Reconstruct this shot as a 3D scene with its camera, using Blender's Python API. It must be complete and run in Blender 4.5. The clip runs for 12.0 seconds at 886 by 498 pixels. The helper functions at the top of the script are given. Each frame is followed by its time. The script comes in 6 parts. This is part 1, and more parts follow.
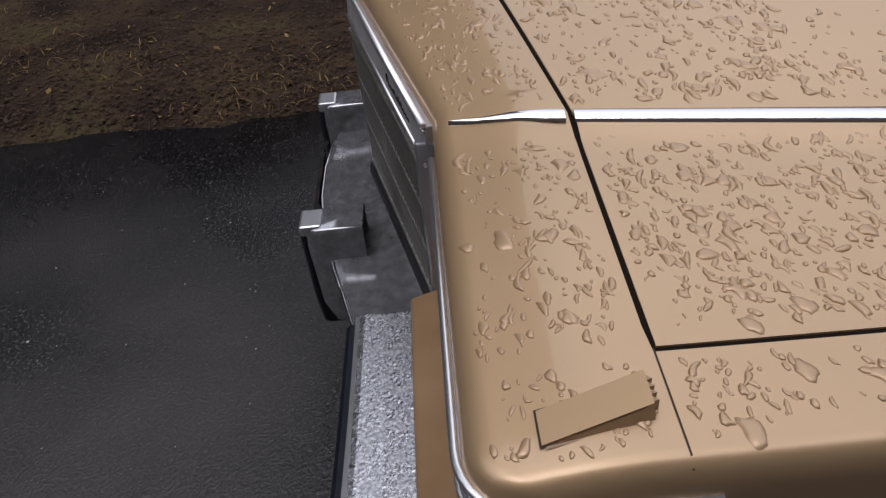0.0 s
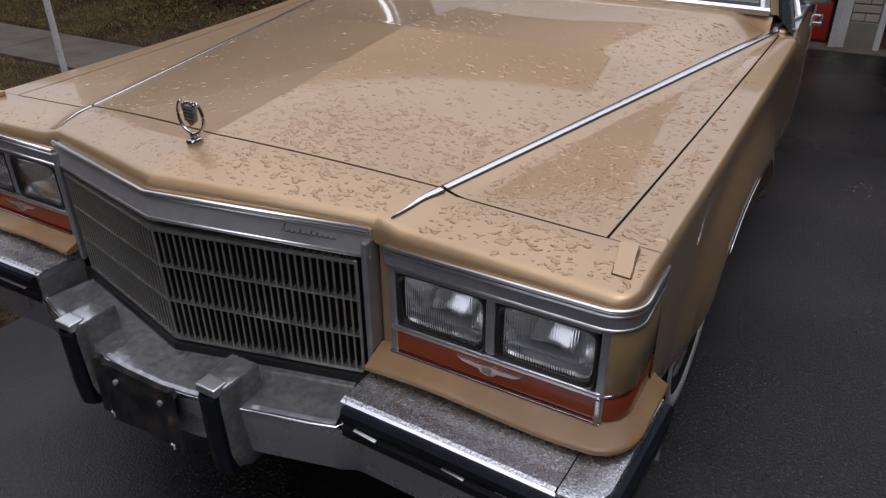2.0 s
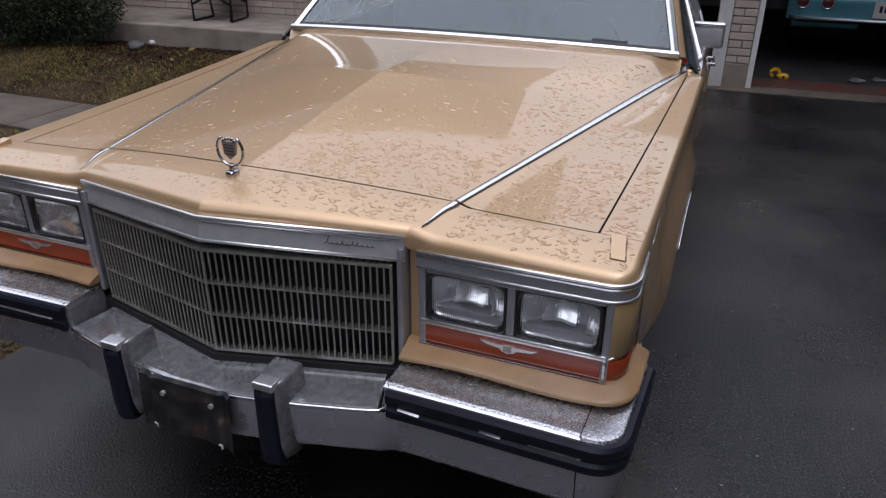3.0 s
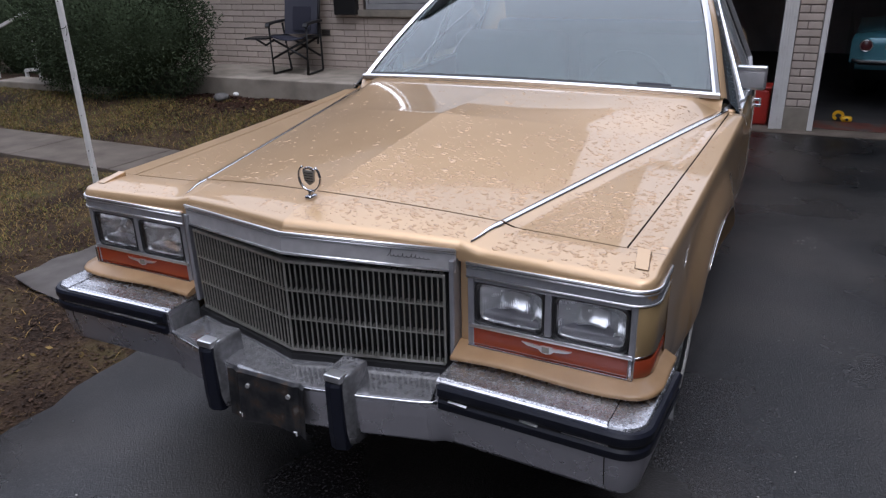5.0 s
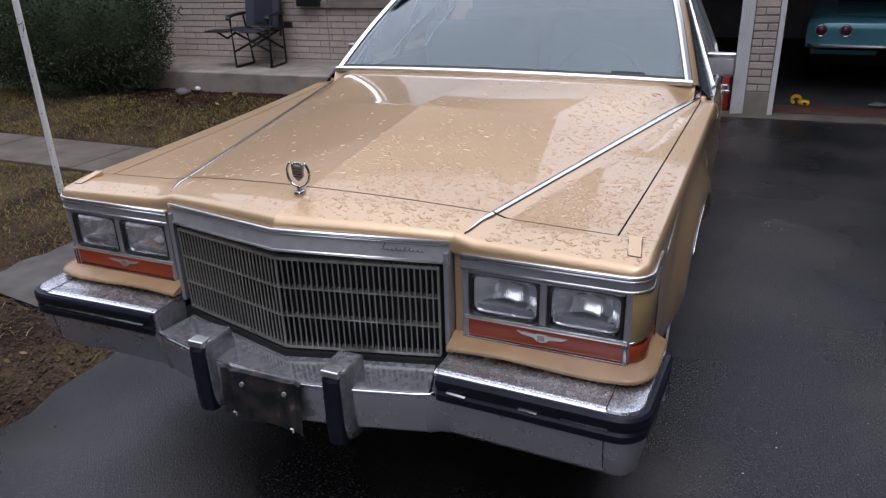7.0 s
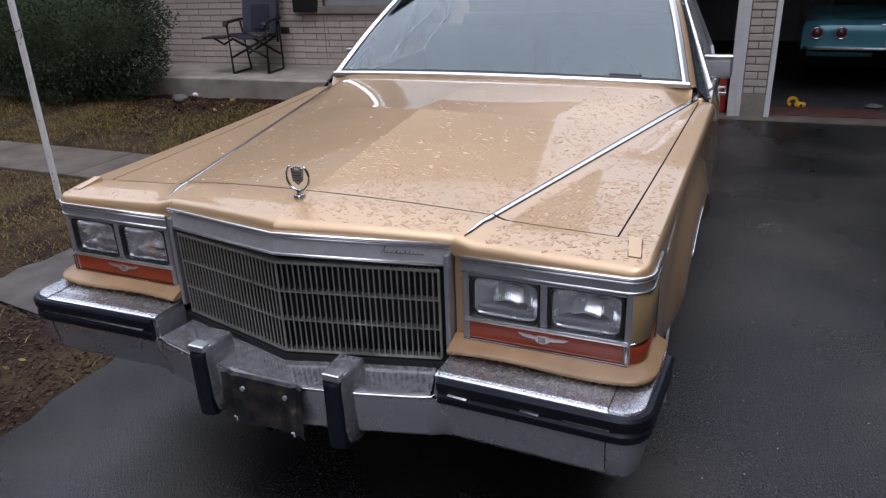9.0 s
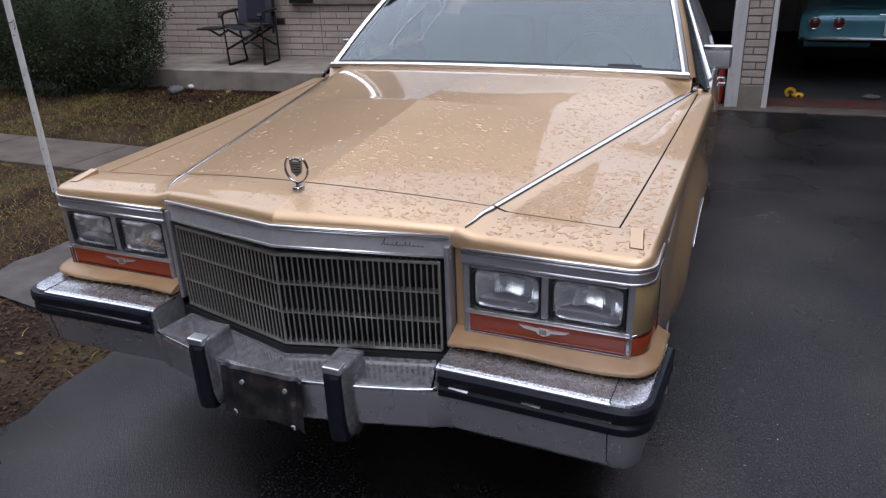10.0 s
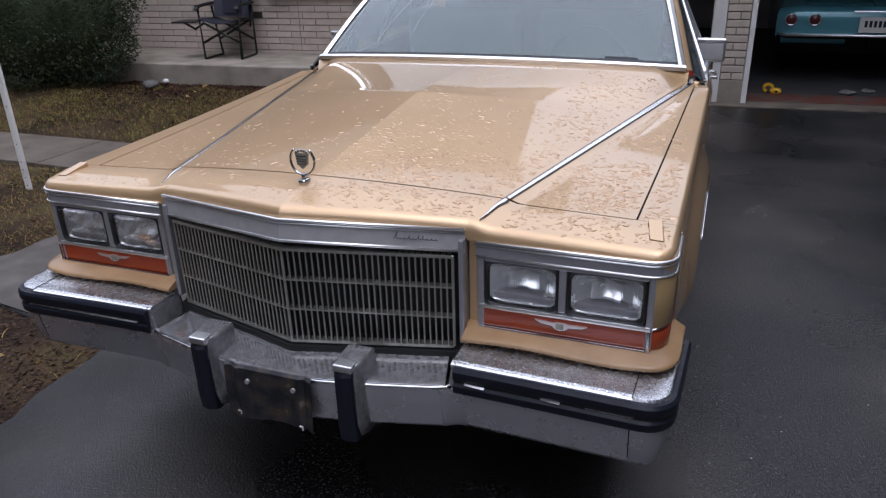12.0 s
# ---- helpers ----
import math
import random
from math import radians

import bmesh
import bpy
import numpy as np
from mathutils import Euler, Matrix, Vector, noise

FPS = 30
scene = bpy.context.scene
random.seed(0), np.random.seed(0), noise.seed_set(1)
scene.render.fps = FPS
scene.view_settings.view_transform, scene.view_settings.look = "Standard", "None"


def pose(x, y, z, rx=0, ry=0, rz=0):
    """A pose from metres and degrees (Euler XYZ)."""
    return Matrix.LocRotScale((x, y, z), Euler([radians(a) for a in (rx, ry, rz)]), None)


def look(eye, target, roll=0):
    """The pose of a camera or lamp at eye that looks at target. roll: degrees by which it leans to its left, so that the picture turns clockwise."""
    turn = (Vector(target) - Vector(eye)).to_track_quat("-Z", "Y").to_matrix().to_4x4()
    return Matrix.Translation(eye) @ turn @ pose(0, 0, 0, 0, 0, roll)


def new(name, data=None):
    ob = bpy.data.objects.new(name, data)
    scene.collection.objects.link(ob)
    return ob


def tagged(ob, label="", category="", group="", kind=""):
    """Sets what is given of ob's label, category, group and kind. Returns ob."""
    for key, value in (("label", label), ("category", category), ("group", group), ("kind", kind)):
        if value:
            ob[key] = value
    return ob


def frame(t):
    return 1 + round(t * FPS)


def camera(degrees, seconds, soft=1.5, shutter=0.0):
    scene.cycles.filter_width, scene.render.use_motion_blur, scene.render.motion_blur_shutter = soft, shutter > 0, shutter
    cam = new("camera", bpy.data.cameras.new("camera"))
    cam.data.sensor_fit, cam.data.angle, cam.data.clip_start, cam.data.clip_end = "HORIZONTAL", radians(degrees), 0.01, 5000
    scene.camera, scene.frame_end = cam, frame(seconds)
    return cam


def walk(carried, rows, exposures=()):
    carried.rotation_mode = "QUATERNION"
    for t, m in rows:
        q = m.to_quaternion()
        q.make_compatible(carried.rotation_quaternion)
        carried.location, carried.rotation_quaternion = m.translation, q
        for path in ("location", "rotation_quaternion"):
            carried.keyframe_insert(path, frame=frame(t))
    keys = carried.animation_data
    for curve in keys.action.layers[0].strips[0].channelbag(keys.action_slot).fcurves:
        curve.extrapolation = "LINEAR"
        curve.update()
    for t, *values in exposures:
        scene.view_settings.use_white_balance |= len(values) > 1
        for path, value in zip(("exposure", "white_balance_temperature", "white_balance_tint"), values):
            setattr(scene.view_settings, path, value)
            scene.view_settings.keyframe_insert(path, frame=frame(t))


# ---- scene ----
cam = camera(62.56, 12.0, soft=1.3)
# seconds, eye x y z, tilt, lean, heading
PATH = [
    (0.0, 1.163, 0.320, 1.307, 50.28, -6.04, 90.66),
    (0.3, 1.136, 0.228, 1.309, 51.23, -3.85, 78.02),
    (0.5, 1.120, 0.131, 1.312, 52.06, -0.51, 63.88),
    (0.8, 1.076, -0.048, 1.378, 50.79, -0.51, 44.27),
    (1.0, 1.047, -0.144, 1.416, 50.37, 0.33, 39.85),
    (1.2, 1.069, -0.224, 1.420, 53.74, -1.07, 39.49),
    (1.5, 1.098, -0.367, 1.424, 57.25, -2.13, 34.84),
    (2.0, 1.108, -0.590, 1.467, 60.84, -0.48, 30.50),
    (2.5, 1.011, -0.818, 1.482, 63.44, -0.35, 23.90),
    (3.0, 1.012, -0.931, 1.513, 64.36, 0.37, 21.70),
    (4.8, 1.183, -1.117, 1.536, 67.85, -1.28, 28.16),
    (5.0, 1.147, -1.137, 1.535, 68.14, -1.39, 27.36),
    (5.5, 1.098, -1.163, 1.533, 68.12, -1.00, 24.90),
    (6.0, 1.082, -1.171, 1.532, 67.59, -0.73, 23.80),
    (6.5, 1.080, -1.177, 1.538, 67.28, -1.09, 24.18),
    (7.0, 1.084, -1.174, 1.545, 67.30, -1.82, 24.28),
    (9.0, 1.080, -1.179, 1.540, 67.68, -2.17, 24.09),
    (9.5, 1.078, -1.179, 1.538, 67.40, -2.08, 24.01),
    (10.0, 1.067, -1.173, 1.536, 67.03, -2.23, 23.82),
    (10.5, 1.045, -1.177, 1.538, 66.84, -1.60, 24.22),
    (11.0, 1.025, -1.179, 1.536, 66.83, -1.97, 24.24),
    (11.5, 0.997, -1.179, 1.530, 66.93, -2.00, 23.24),
    (12.0, 0.960, -1.174, 1.514, 66.71, -1.67, 21.45),
]
walk(cam, [(t, pose(x, y, z, tilt, 0, head) @ pose(0, 0, 0, 0, 0, lean)) for t, x, y, z, tilt, lean, head in PATH],
     exposures=[(0.0, -0.20, 6250, 17), (1.0, -0.5, 6300, 17), (1.5, -0.45, 6300, 17), (2.0, -0.18, 6200, 17), (2.5, 0.03, 6100, 17), (3.0, 0.21, 6000, 17), (5.0, 0.48, 5850, 17), (12.0, 0.48, 5850, 17)])

# ---- sky and light: overcast after rain ----
world = bpy.data.worlds.new("overcast_sky")
scene.world = world
world.use_nodes = True
wn, wl = world.node_tree.nodes, world.node_tree.links
sky = wn.new("ShaderNodeTexSky")
sky.sky_type, sky.sun_disc = "NISHITA", False
sky.sun_elevation, sky.sun_rotation = radians(66), radians(135)
sky.air_density, sky.dust_density, sky.ozone_density = 1.0, 6.0, 1.0
soft_sky = wn.new("ShaderNodeHueSaturation")
soft_sky.inputs["Saturation"].default_value = 0.3
wl.new(sky.outputs[0], soft_sky.inputs["Color"])
cloud = wn.new("ShaderNodeMix")
cloud.data_type = "RGBA"
cloud.inputs["Factor"].default_value = 0.7
cloud.inputs["B"].default_value = (8.0, 8.3, 8.8, 1)
wl.new(soft_sky.outputs[0], cloud.inputs["A"])
# cloud cover is about three times brighter overhead than at the horizon
way = wn.new("ShaderNodeTexCoord")
split = wn.new("ShaderNodeSeparateXYZ")
lift = wn.new("ShaderNodeMapRange")
lift.inputs["From Min"].default_value, lift.inputs["From Max"].default_value = 0.0, 1.0
lift.inputs["To Min"].default_value, lift.inputs["To Max"].default_value = 0.55, 1.65
shade = wn.new("ShaderNodeMix")
shade.data_type, shade.blend_type = "RGBA", "MULTIPLY"
shade.inputs["Factor"].default_value = 1.0
wl.new(way.outputs["Generated"], split.inputs[0])
wl.new(split.outputs["Z"], lift.inputs["Value"])
wl.new(cloud.outputs["Result"], shade.inputs["A"])
wl.new(lift.outputs[0], shade.inputs["B"])
wl.new(shade.outputs["Result"], wn["Background"].inputs["Color"])
wn["Background"].inputs["Strength"].default_value = 0.13

sun = new("sun", bpy.data.lights.new("sun", "SUN"))
sun.data.energy, sun.data.angle, sun.data.color = 0.4, radians(40), (1.0, 0.96, 0.92)
sun.matrix_world = look((4, -3, 12), (0, 1, 0))


# ---- materials ----
def material(name, colour, rough=0.5, metal=0.0, **more):
    m = bpy.data.materials.new(name)
    m.use_nodes = True
    p = m.node_tree.nodes["Principled BSDF"]
    p.inputs["Base Color"].default_value = (*colour, 1)
    p.inputs["Roughness"].default_value = rough
    p.inputs["Metallic"].default_value = metal
    for key, value in more.items():
        p.inputs[key.replace("_", " ")].default_value = value
    return m


def tex(m, kind, scale, detail=4.0, coords="Object"):
    n, l = m.node_tree.nodes, m.node_tree.links
    co = n.get("co") or n.new("ShaderNodeTexCoord")
    co.name = "co"
    t = n.new(kind)
    t.inputs["Scale"].default_value = scale
    if "Detail" in t.inputs:
        t.inputs["Detail"].default_value = detail
    l.new(co.outputs[coords], t.inputs["Vector"])
    return t


def mottle(m, stops, scale, detail=5.0, socket="Base Color", kind="ShaderNodeTexNoise", coords="Object"):
    """A noise through a ramp of (place, colour) stops into one socket of the surface."""
    n, l = m.node_tree.nodes, m.node_tree.links
    t = tex(m, kind, scale, detail, coords)
    r = n.new("ShaderNodeValToRGB")
    e = r.color_ramp.elements
    while len(e) < len(stops):
        e.new(0.5)
    for k, (at, c) in zip(e, stops):
        k.position = at
        k.color = (*c, 1) if isinstance(c, tuple) else (c, c, c, 1)
    l.new(t.outputs[0], r.inputs[0])
    if socket:
        l.new(r.outputs[0], n["Principled BSDF"].inputs[socket])
    return r


def relief(m, scale, strength, distance=0.002, detail=6.0, kind="ShaderNodeTexNoise", coords="Object"):
    n, l = m.node_tree.nodes, m.node_tree.links
    t = tex(m, kind, scale, detail, coords)
    b = n.new("ShaderNodeBump")
    b.inputs["Strength"].default_value, b.inputs["Distance"].default_value = strength, distance
    l.new(t.outputs[0], b.inputs["Height"])
    before = n["Principled BSDF"].inputs["Normal"]
    if before.is_linked:
        l.new(before.links[0].from_socket, b.inputs["Normal"])
    l.new(b.outputs[0], before)
    return b


def vary(m, amount=0.15, island=False):
    """Each piece a little lighter or darker than the next."""
    n, l = m.node_tree.nodes, m.node_tree.links
    p = n["Principled BSDF"].inputs["Base Color"]
    info = n.new("ShaderNodeNewGeometry") if island else n.new("ShaderNodeObjectInfo")
    ramp = n.new("ShaderNodeMapRange")
    ramp.inputs["To Min"].default_value, ramp.inputs["To Max"].default_value = 1 - amount, 1 + amount
    l.new(info.outputs["Random Per Island" if island else "Random"], ramp.inputs["Value"])
    mix = n.new("ShaderNodeMix")
    mix.data_type, mix.blend_type = "RGBA", "MULTIPLY"
    mix.inputs["Factor"].default_value = 1.0
    if p.is_linked:
        l.new(p.links[0].from_socket, mix.inputs["A"])
    else:
        mix.inputs["A"].default_value = p.default_value
    l.new(ramp.outputs[0], mix.inputs["B"])
    l.new(mix.outputs["Result"], p)


paint = material("gold_paint", (0.61, 0.40, 0.224), 0.42, 0.52, Coat_Weight=0.9, Coat_Roughness=0.035, Coat_IOR=1.5)
mottle(paint, [(0.3, (0.572, 0.382, 0.206)), (0.7, (0.636, 0.429, 0.238))], 3.0)
relief(paint, 900.0, 0.04, 0.0004)
# drops are opaque darkened gold; the tone paints in their refraction shade
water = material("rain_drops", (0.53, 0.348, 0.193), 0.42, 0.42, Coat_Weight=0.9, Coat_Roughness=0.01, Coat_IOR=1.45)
chrome = material("chrome", (0.62, 0.62, 0.64), 0.10, 1.0)
mottle(chrome, [(0.35, 0.07), (0.7, 0.2)], 25.0, socket="Roughness")
wet_chrome = material("wet_beaded_chrome", (0.60, 0.605, 0.63), 0.2, 0.9)
mottle(wet_chrome, [(0.38, 0.18), (0.64, 0.34)], 60.0, 9.0, socket="Roughness")
mottle(wet_chrome, [(0.38, (0.40, 0.405, 0.43)), (0.50, (0.58, 0.585, 0.61)), (0.63, (0.80, 0.80, 0.82))], 240.0, 9.0)
relief(wet_chrome, 260.0, 0.30, 0.0012, kind="ShaderNodeTexVoronoi")
relief(wet_chrome, 150.0, 0.7, 0.0018, 10.0)
shelf_chrome = material("wet_smooth_chrome", (0.42, 0.42, 0.45), 0.12, 0.72)
mottle(shelf_chrome, [(0.42, 0.03), (0.64, 0.16)], 18.0, 9.0, socket="Roughness")
mottle(shelf_chrome, [(0.36, (0.30, 0.30, 0.31)), (0.52, (0.38, 0.38, 0.395)), (0.66, (0.46, 0.46, 0.475))], 60.0, 8.0)
relief(shelf_chrome, 230.0, 0.10, 0.0006, kind="ShaderNodeTexVoronoi")
relief(shelf_chrome, 70.0, 0.12, 0.0007, 8.0)
face_chrome = material("dusty_bumper_face", (0.49, 0.48, 0.515), 0.3, 0.74)
mottle(face_chrome, [(0.4, 0.24), (0.62, 0.36)], 9.0, 9.0, socket="Roughness")
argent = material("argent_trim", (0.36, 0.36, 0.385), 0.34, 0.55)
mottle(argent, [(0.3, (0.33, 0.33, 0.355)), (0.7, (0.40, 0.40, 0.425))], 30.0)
bright = material("bright_bead", (0.85, 0.85, 0.87), 0.08, 1.0)
strip_metal = material("satin_bright_strip", (0.95, 0.95, 0.96), 0.36, 1.0)
mirror_metal = material("satin_mirror_shell", (0.82, 0.82, 0.84), 0.4, 1.0)
mottle(mirror_metal, [(0.35, 0.40), (0.7, 0.52)], 20.0, socket="Roughness")
header_metal = material("satin_header_metal", (0.6, 0.59, 0.6), 0.42, 0.25)
mottle(header_metal, [(0.3, (0.40, 0.39, 0.395)), (0.7, (0.50, 0.49, 0.495))], 30.0)
rail_metal = material("bright_grille_rail", (0.52, 0.515, 0.50), 0.33, 0.85)
mottle(rail_metal, [(0.35, (0.42, 0.41, 0.37)), (0.7, (0.60, 0.585, 0.54))], 45.0)
strip_chrome = material("hood_strip_chrome", (0.90, 0.90, 0.92), 0.14, 1.0)
mottle(strip_chrome, [(0.35, 0.08), (0.7, 0.24)], 60.0, 8.0, socket="Roughness")
relief(strip_chrome, 320.0, 0.25, 0.0006)
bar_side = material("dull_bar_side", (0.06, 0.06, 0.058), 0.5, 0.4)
grille_metal = material("dull_grille_metal", (0.2, 0.2, 0.2), 0.4, 0.75)
mottle(grille_metal, [(0.3, (0.35, 0.34, 0.305)), (0.7, (0.47, 0.455, 0.415))], 40.0)
black = material("black_plastic", (0.012, 0.012, 0.013), 0.45)
relief(black, 300.0, 0.1)
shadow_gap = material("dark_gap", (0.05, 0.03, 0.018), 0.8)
# near-black for painted shade in the hood gaps and for the bumper joint
gap_shade_and_joint = material("gap_shade_and_joint", (0.016, 0.011, 0.008), 0.95, Specular_IOR_Level=0.05)
rubber = material("blue_black_rubber", (0.0095, 0.011, 0.019), 0.4, Specular_IOR_Level=0.28)
mottle(rubber, [(0.3, 0.30), (0.7, 0.5)], 30.0, socket="Roughness")
filler = material("tan_filler_plastic", (0.34, 0.20, 0.10), 0.3)
mottle(filler, [(0.3, (0.30, 0.182, 0.090)), (0.7, (0.385, 0.245, 0.130))], 12.0, 8.0)
relief(filler, 300.0, 0.1)
amber = material("amber_lens", (0.30, 0.045, 0.014), 0.12, Coat_Weight=0.6)
relief(amber, 220.0, 0.25, 0.001, kind="ShaderNodeTexVoronoi")
corner_lens = material("smoky_corner_lens", (0.34, 0.235, 0.11), 0.3, Coat_Weight=0.2)
lamp_glass = material("headlight_glass", (0.97, 0.975, 0.98), 0.05, Transmission_Weight=1.0, IOR=1.1, Coat_Weight=0.8, Coat_Roughness=0.04, Coat_IOR=1.5)
lamp_n, lamp_l = lamp_glass.node_tree.nodes, lamp_glass.node_tree.links
lamp_wave = tex(lamp_glass, "ShaderNodeTexWave", 68.0, 0.0)
lamp_wave.bands_direction, lamp_wave.inputs["Distortion"].default_value = "X", 0.4
lamp_patch = mottle(lamp_glass, [(0.40, 0.12), (0.56, 1.0)], 26.0, 3.0, socket=None)
lamp_cross = tex(lamp_glass, "ShaderNodeTexNoise", 60.0, 2.0)
lamp_flutes = lamp_n.new("ShaderNodeMath")
lamp_flutes.operation = "MULTIPLY"
lamp_l.new(lamp_wave.outputs[0], lamp_flutes.inputs[0])
lamp_l.new(lamp_patch.outputs[0], lamp_flutes.inputs[1])
lamp_sum = lamp_n.new("ShaderNodeMath")
lamp_sum.operation = "ADD"
lamp_l.new(lamp_flutes.outputs[0], lamp_sum.inputs[0])
lamp_l.new(lamp_cross.outputs[0], lamp_sum.inputs[1])
lamp_bump = lamp_n.new("ShaderNodeBump")
lamp_bump.inputs["Strength"].default_value, lamp_bump.inputs["Distance"].default_value = 0.8, 0.0022
lamp_l.new(lamp_sum.outputs[0], lamp_bump.inputs["Height"])
lamp_l.new(lamp_bump.outputs[0], lamp_n["Principled BSDF"].inputs["Normal"])
reflector = material("lamp_reflector", (0.93, 0.935, 0.945), 0.1, 0.72)
mottle(reflector, [(0.3, 0.16), (0.7, 0.30)], 30.0, socket="Roughness")
relief(reflector, 45.0, 0.4, 0.003, 3.0)
glass = material("tinted_glass", (0.60, 0.76, 0.78), 0.02, Transmission_Weight=1.0, IOR=1.55, Coat_Weight=0.25, Coat_Roughness=0.02, Coat_IOR=1.5)
vent_pane = material("dark_vent_pane", (0.035, 0.045, 0.05), 0.12, Coat_Weight=0.6, Coat_Roughness=0.03)
mottle(vent_pane, [(0.4, 0.08), (0.62, 0.3)], 90.0, 9.0, socket="Roughness")
run_mark = material("pale_water_run", (0.38, 0.42, 0.45), 0.5)
mottle(run_mark, [(0.3, (0.28, 0.32, 0.35)), (0.7, (0.44, 0.48, 0.51))], 18.0)
interior = material("grey_upholstery", (0.16, 0.15, 0.145), 0.8)
mottle(interior, [(0.3, (0.13, 0.125, 0.12)), (0.7, (0.20, 0.19, 0.18))], 12.0)
tyre_black = material("tyre_rubber", (0.012, 0.012, 0.012), 0.7)
relief(tyre_black, 60.0, 0.3)
white_wall = material("whitewall", (0.62, 0.61, 0.58), 0.6)
mottle(white_wall, [(0.3, (0.5, 0.49, 0.46)), (0.7, (0.68, 0.67, 0.64))], 20.0)
galvanised = material("galvanised_steel", (0.55, 0.55, 0.54), 0.5, 0.2)
mottle(galvanised, [(0.3, (0.28, 0.28, 0.27)), (0.7, (0.42, 0.42, 0.41))], 60.0)
rust = material("rusty_plate_bracket", (0.03, 0.03, 0.035), 0.4, 0.3)
mottle(rust, [(0.40, (0.016, 0.017, 0.020)), (0.54, (0.040, 0.039, 0.040)), (0.62, (0.062, 0.042, 0.031)), (0.74, (0.15, 0.14, 0.13))], 22.0, 12.0)
relief(rust, 60.0, 0.5, 0.002)
asphalt = material("wet_asphalt", (0.012, 0.012, 0.013), 0.3, IOR=1.62)
mottle(asphalt, [(0.42, (0.002, 0.0019, 0.0021)), (0.53, (0.006, 0.0057, 0.0061)), (0.60, (0.026, 0.023, 0.0245)), (0.70, (0.068, 0.060, 0.062))], 110.0, 5.0)
mottle(asphalt, [(0.35, 0.20), (0.65, 0.40)], 1.3, 8.0, socket="Roughness")
sand_n, sand_l = asphalt.node_tree.nodes, asphalt.node_tree.links
sand = mottle(asphalt, [(0.44, 0.0), (0.70, 0.8)], 1.1, 12.0, socket=None)
sand_mix = sand_n.new("ShaderNodeMix")
sand_mix.data_type = "RGBA"
sand_mix.inputs["B"].default_value = (0.050, 0.043, 0.038, 1)
sand_base = sand_n["Principled BSDF"].inputs["Base Color"]
sand_l.new(sand_base.links[0].from_socket, sand_mix.inputs["A"])
sand_l.new(sand.outputs[0], sand_mix.inputs["Factor"])
sand_l.new(sand_mix.outputs["Result"], sand_base)
relief(asphalt, 150.0, 0.9, 0.0015, kind="ShaderNodeTexVoronoi")
relief(asphalt, 420.0, 0.7, 0.0008)
relief(asphalt, 24.0, 0.22, 0.0022, 9.0)
relief(asphalt, 2.0, 0.3, 0.02)
apron = material("mottled_grey_brown", (0.09, 0.08, 0.07), 0.7, Specular_IOR_Level=0.3)
mottle(apron, [(0.3, (0.055, 0.047, 0.041)), (0.55, (0.09, 0.079, 0.071)), (0.75, (0.125, 0.112, 0.101))], 6.0, 9.0)
relief(apron, 160.0, 0.5, 0.001)
concrete = material("damp_concrete", (0.24, 0.22, 0.20), 0.75)
mottle(concrete, [(0.3, (0.18, 0.158, 0.128)), (0.55, (0.27, 0.237, 0.195)), (0.8, (0.335, 0.297, 0.248))], 5.0, 10.0)
relief(concrete, 150.0, 0.3, 0.002)
soil = material("winter_lawn_soil", (0.05, 0.04, 0.025), 0.95, Specular_IOR_Level=0.15)
mottle(soil, [(0.30, (0.014, 0.009, 0.006)), (0.45, (0.034, 0.021, 0.014)), (0.58, (0.058, 0.038, 0.021)), (0.72, (0.068, 0.058, 0.024))], 2.2, 12.0)
relief(soil, 40.0, 1.0, 0.02, 10.0)
straw = material("dead_grass", (0.185, 0.125, 0.046), 0.9, Specular_IOR_Level=0.15)
vary(straw, 0.55, True)
green_grass = material("tired_green_grass", (0.125, 0.135, 0.034), 0.9, Specular_IOR_Level=0.15)
vary(green_grass, 0.5, True)
litter = material("wet_leaf_litter", (0.046, 0.026, 0.015), 0.8, Specular_IOR_Level=0.25)
vary(litter, 0.6, True)
needles = material("yew_needles", (0.042, 0.058, 0.030), 0.95, Specular_IOR_Level=0.2)
vary(needles, 0.6, True)
bark = material("bark", (0.05, 0.035, 0.025), 0.9)
relief(bark, 40.0, 0.8, 0.01)
brick_face = material("beige_painted_brick", (0.46, 0.40, 0.36), 0.75)
mottle(brick_face, [(0.3, (0.43, 0.362, 0.310)), (0.7, (0.525, 0.45, 0.39))], 9.0, 10.0)
relief(brick_face, 90.0, 0.35, 0.003)
vary(brick_face, 0.07)
mortar = material("grey_brown_mortar", (0.24, 0.20, 0.175), 0.9)
mottle(mortar, [(0.3, (0.19, 0.155, 0.135)), (0.7, (0.29, 0.245, 0.215))], 20.0)
relief(mortar, 120.0, 0.5, 0.003)
white_paint = material("weathered_white_paint", (0.70, 0.69, 0.67), 0.5)
mottle(white_paint, [(0.25, (0.52, 0.50, 0.47)), (0.45, (0.70, 0.69, 0.67)), (0.8, (0.76, 0.75, 0.73))], 7.0, 9.0)
walk_concrete = material("damp_brown_concrete", (0.15, 0.14, 0.13), 0.8, Specular_IOR_Level=0.25)
mottle(walk_concrete, [(0.3, (0.078, 0.064, 0.051)), (0.55, (0.118, 0.098, 0.079)), (0.8, (0.155, 0.132, 0.108))], 4.0, 10.0)
relief(walk_concrete, 150.0, 0.3, 0.002)
rock = material("dark_grey_rock", (0.09, 0.085, 0.08), 0.7)
mottle(rock, [(0.3, (0.055, 0.052, 0.05)), (0.7, (0.13, 0.125, 0.12))], 25.0, 8.0)
relief(rock, 30.0, 0.6, 0.01)
ring_dark = material("dark_light_blocker", (0.03, 0.03, 0.026), 0.9)
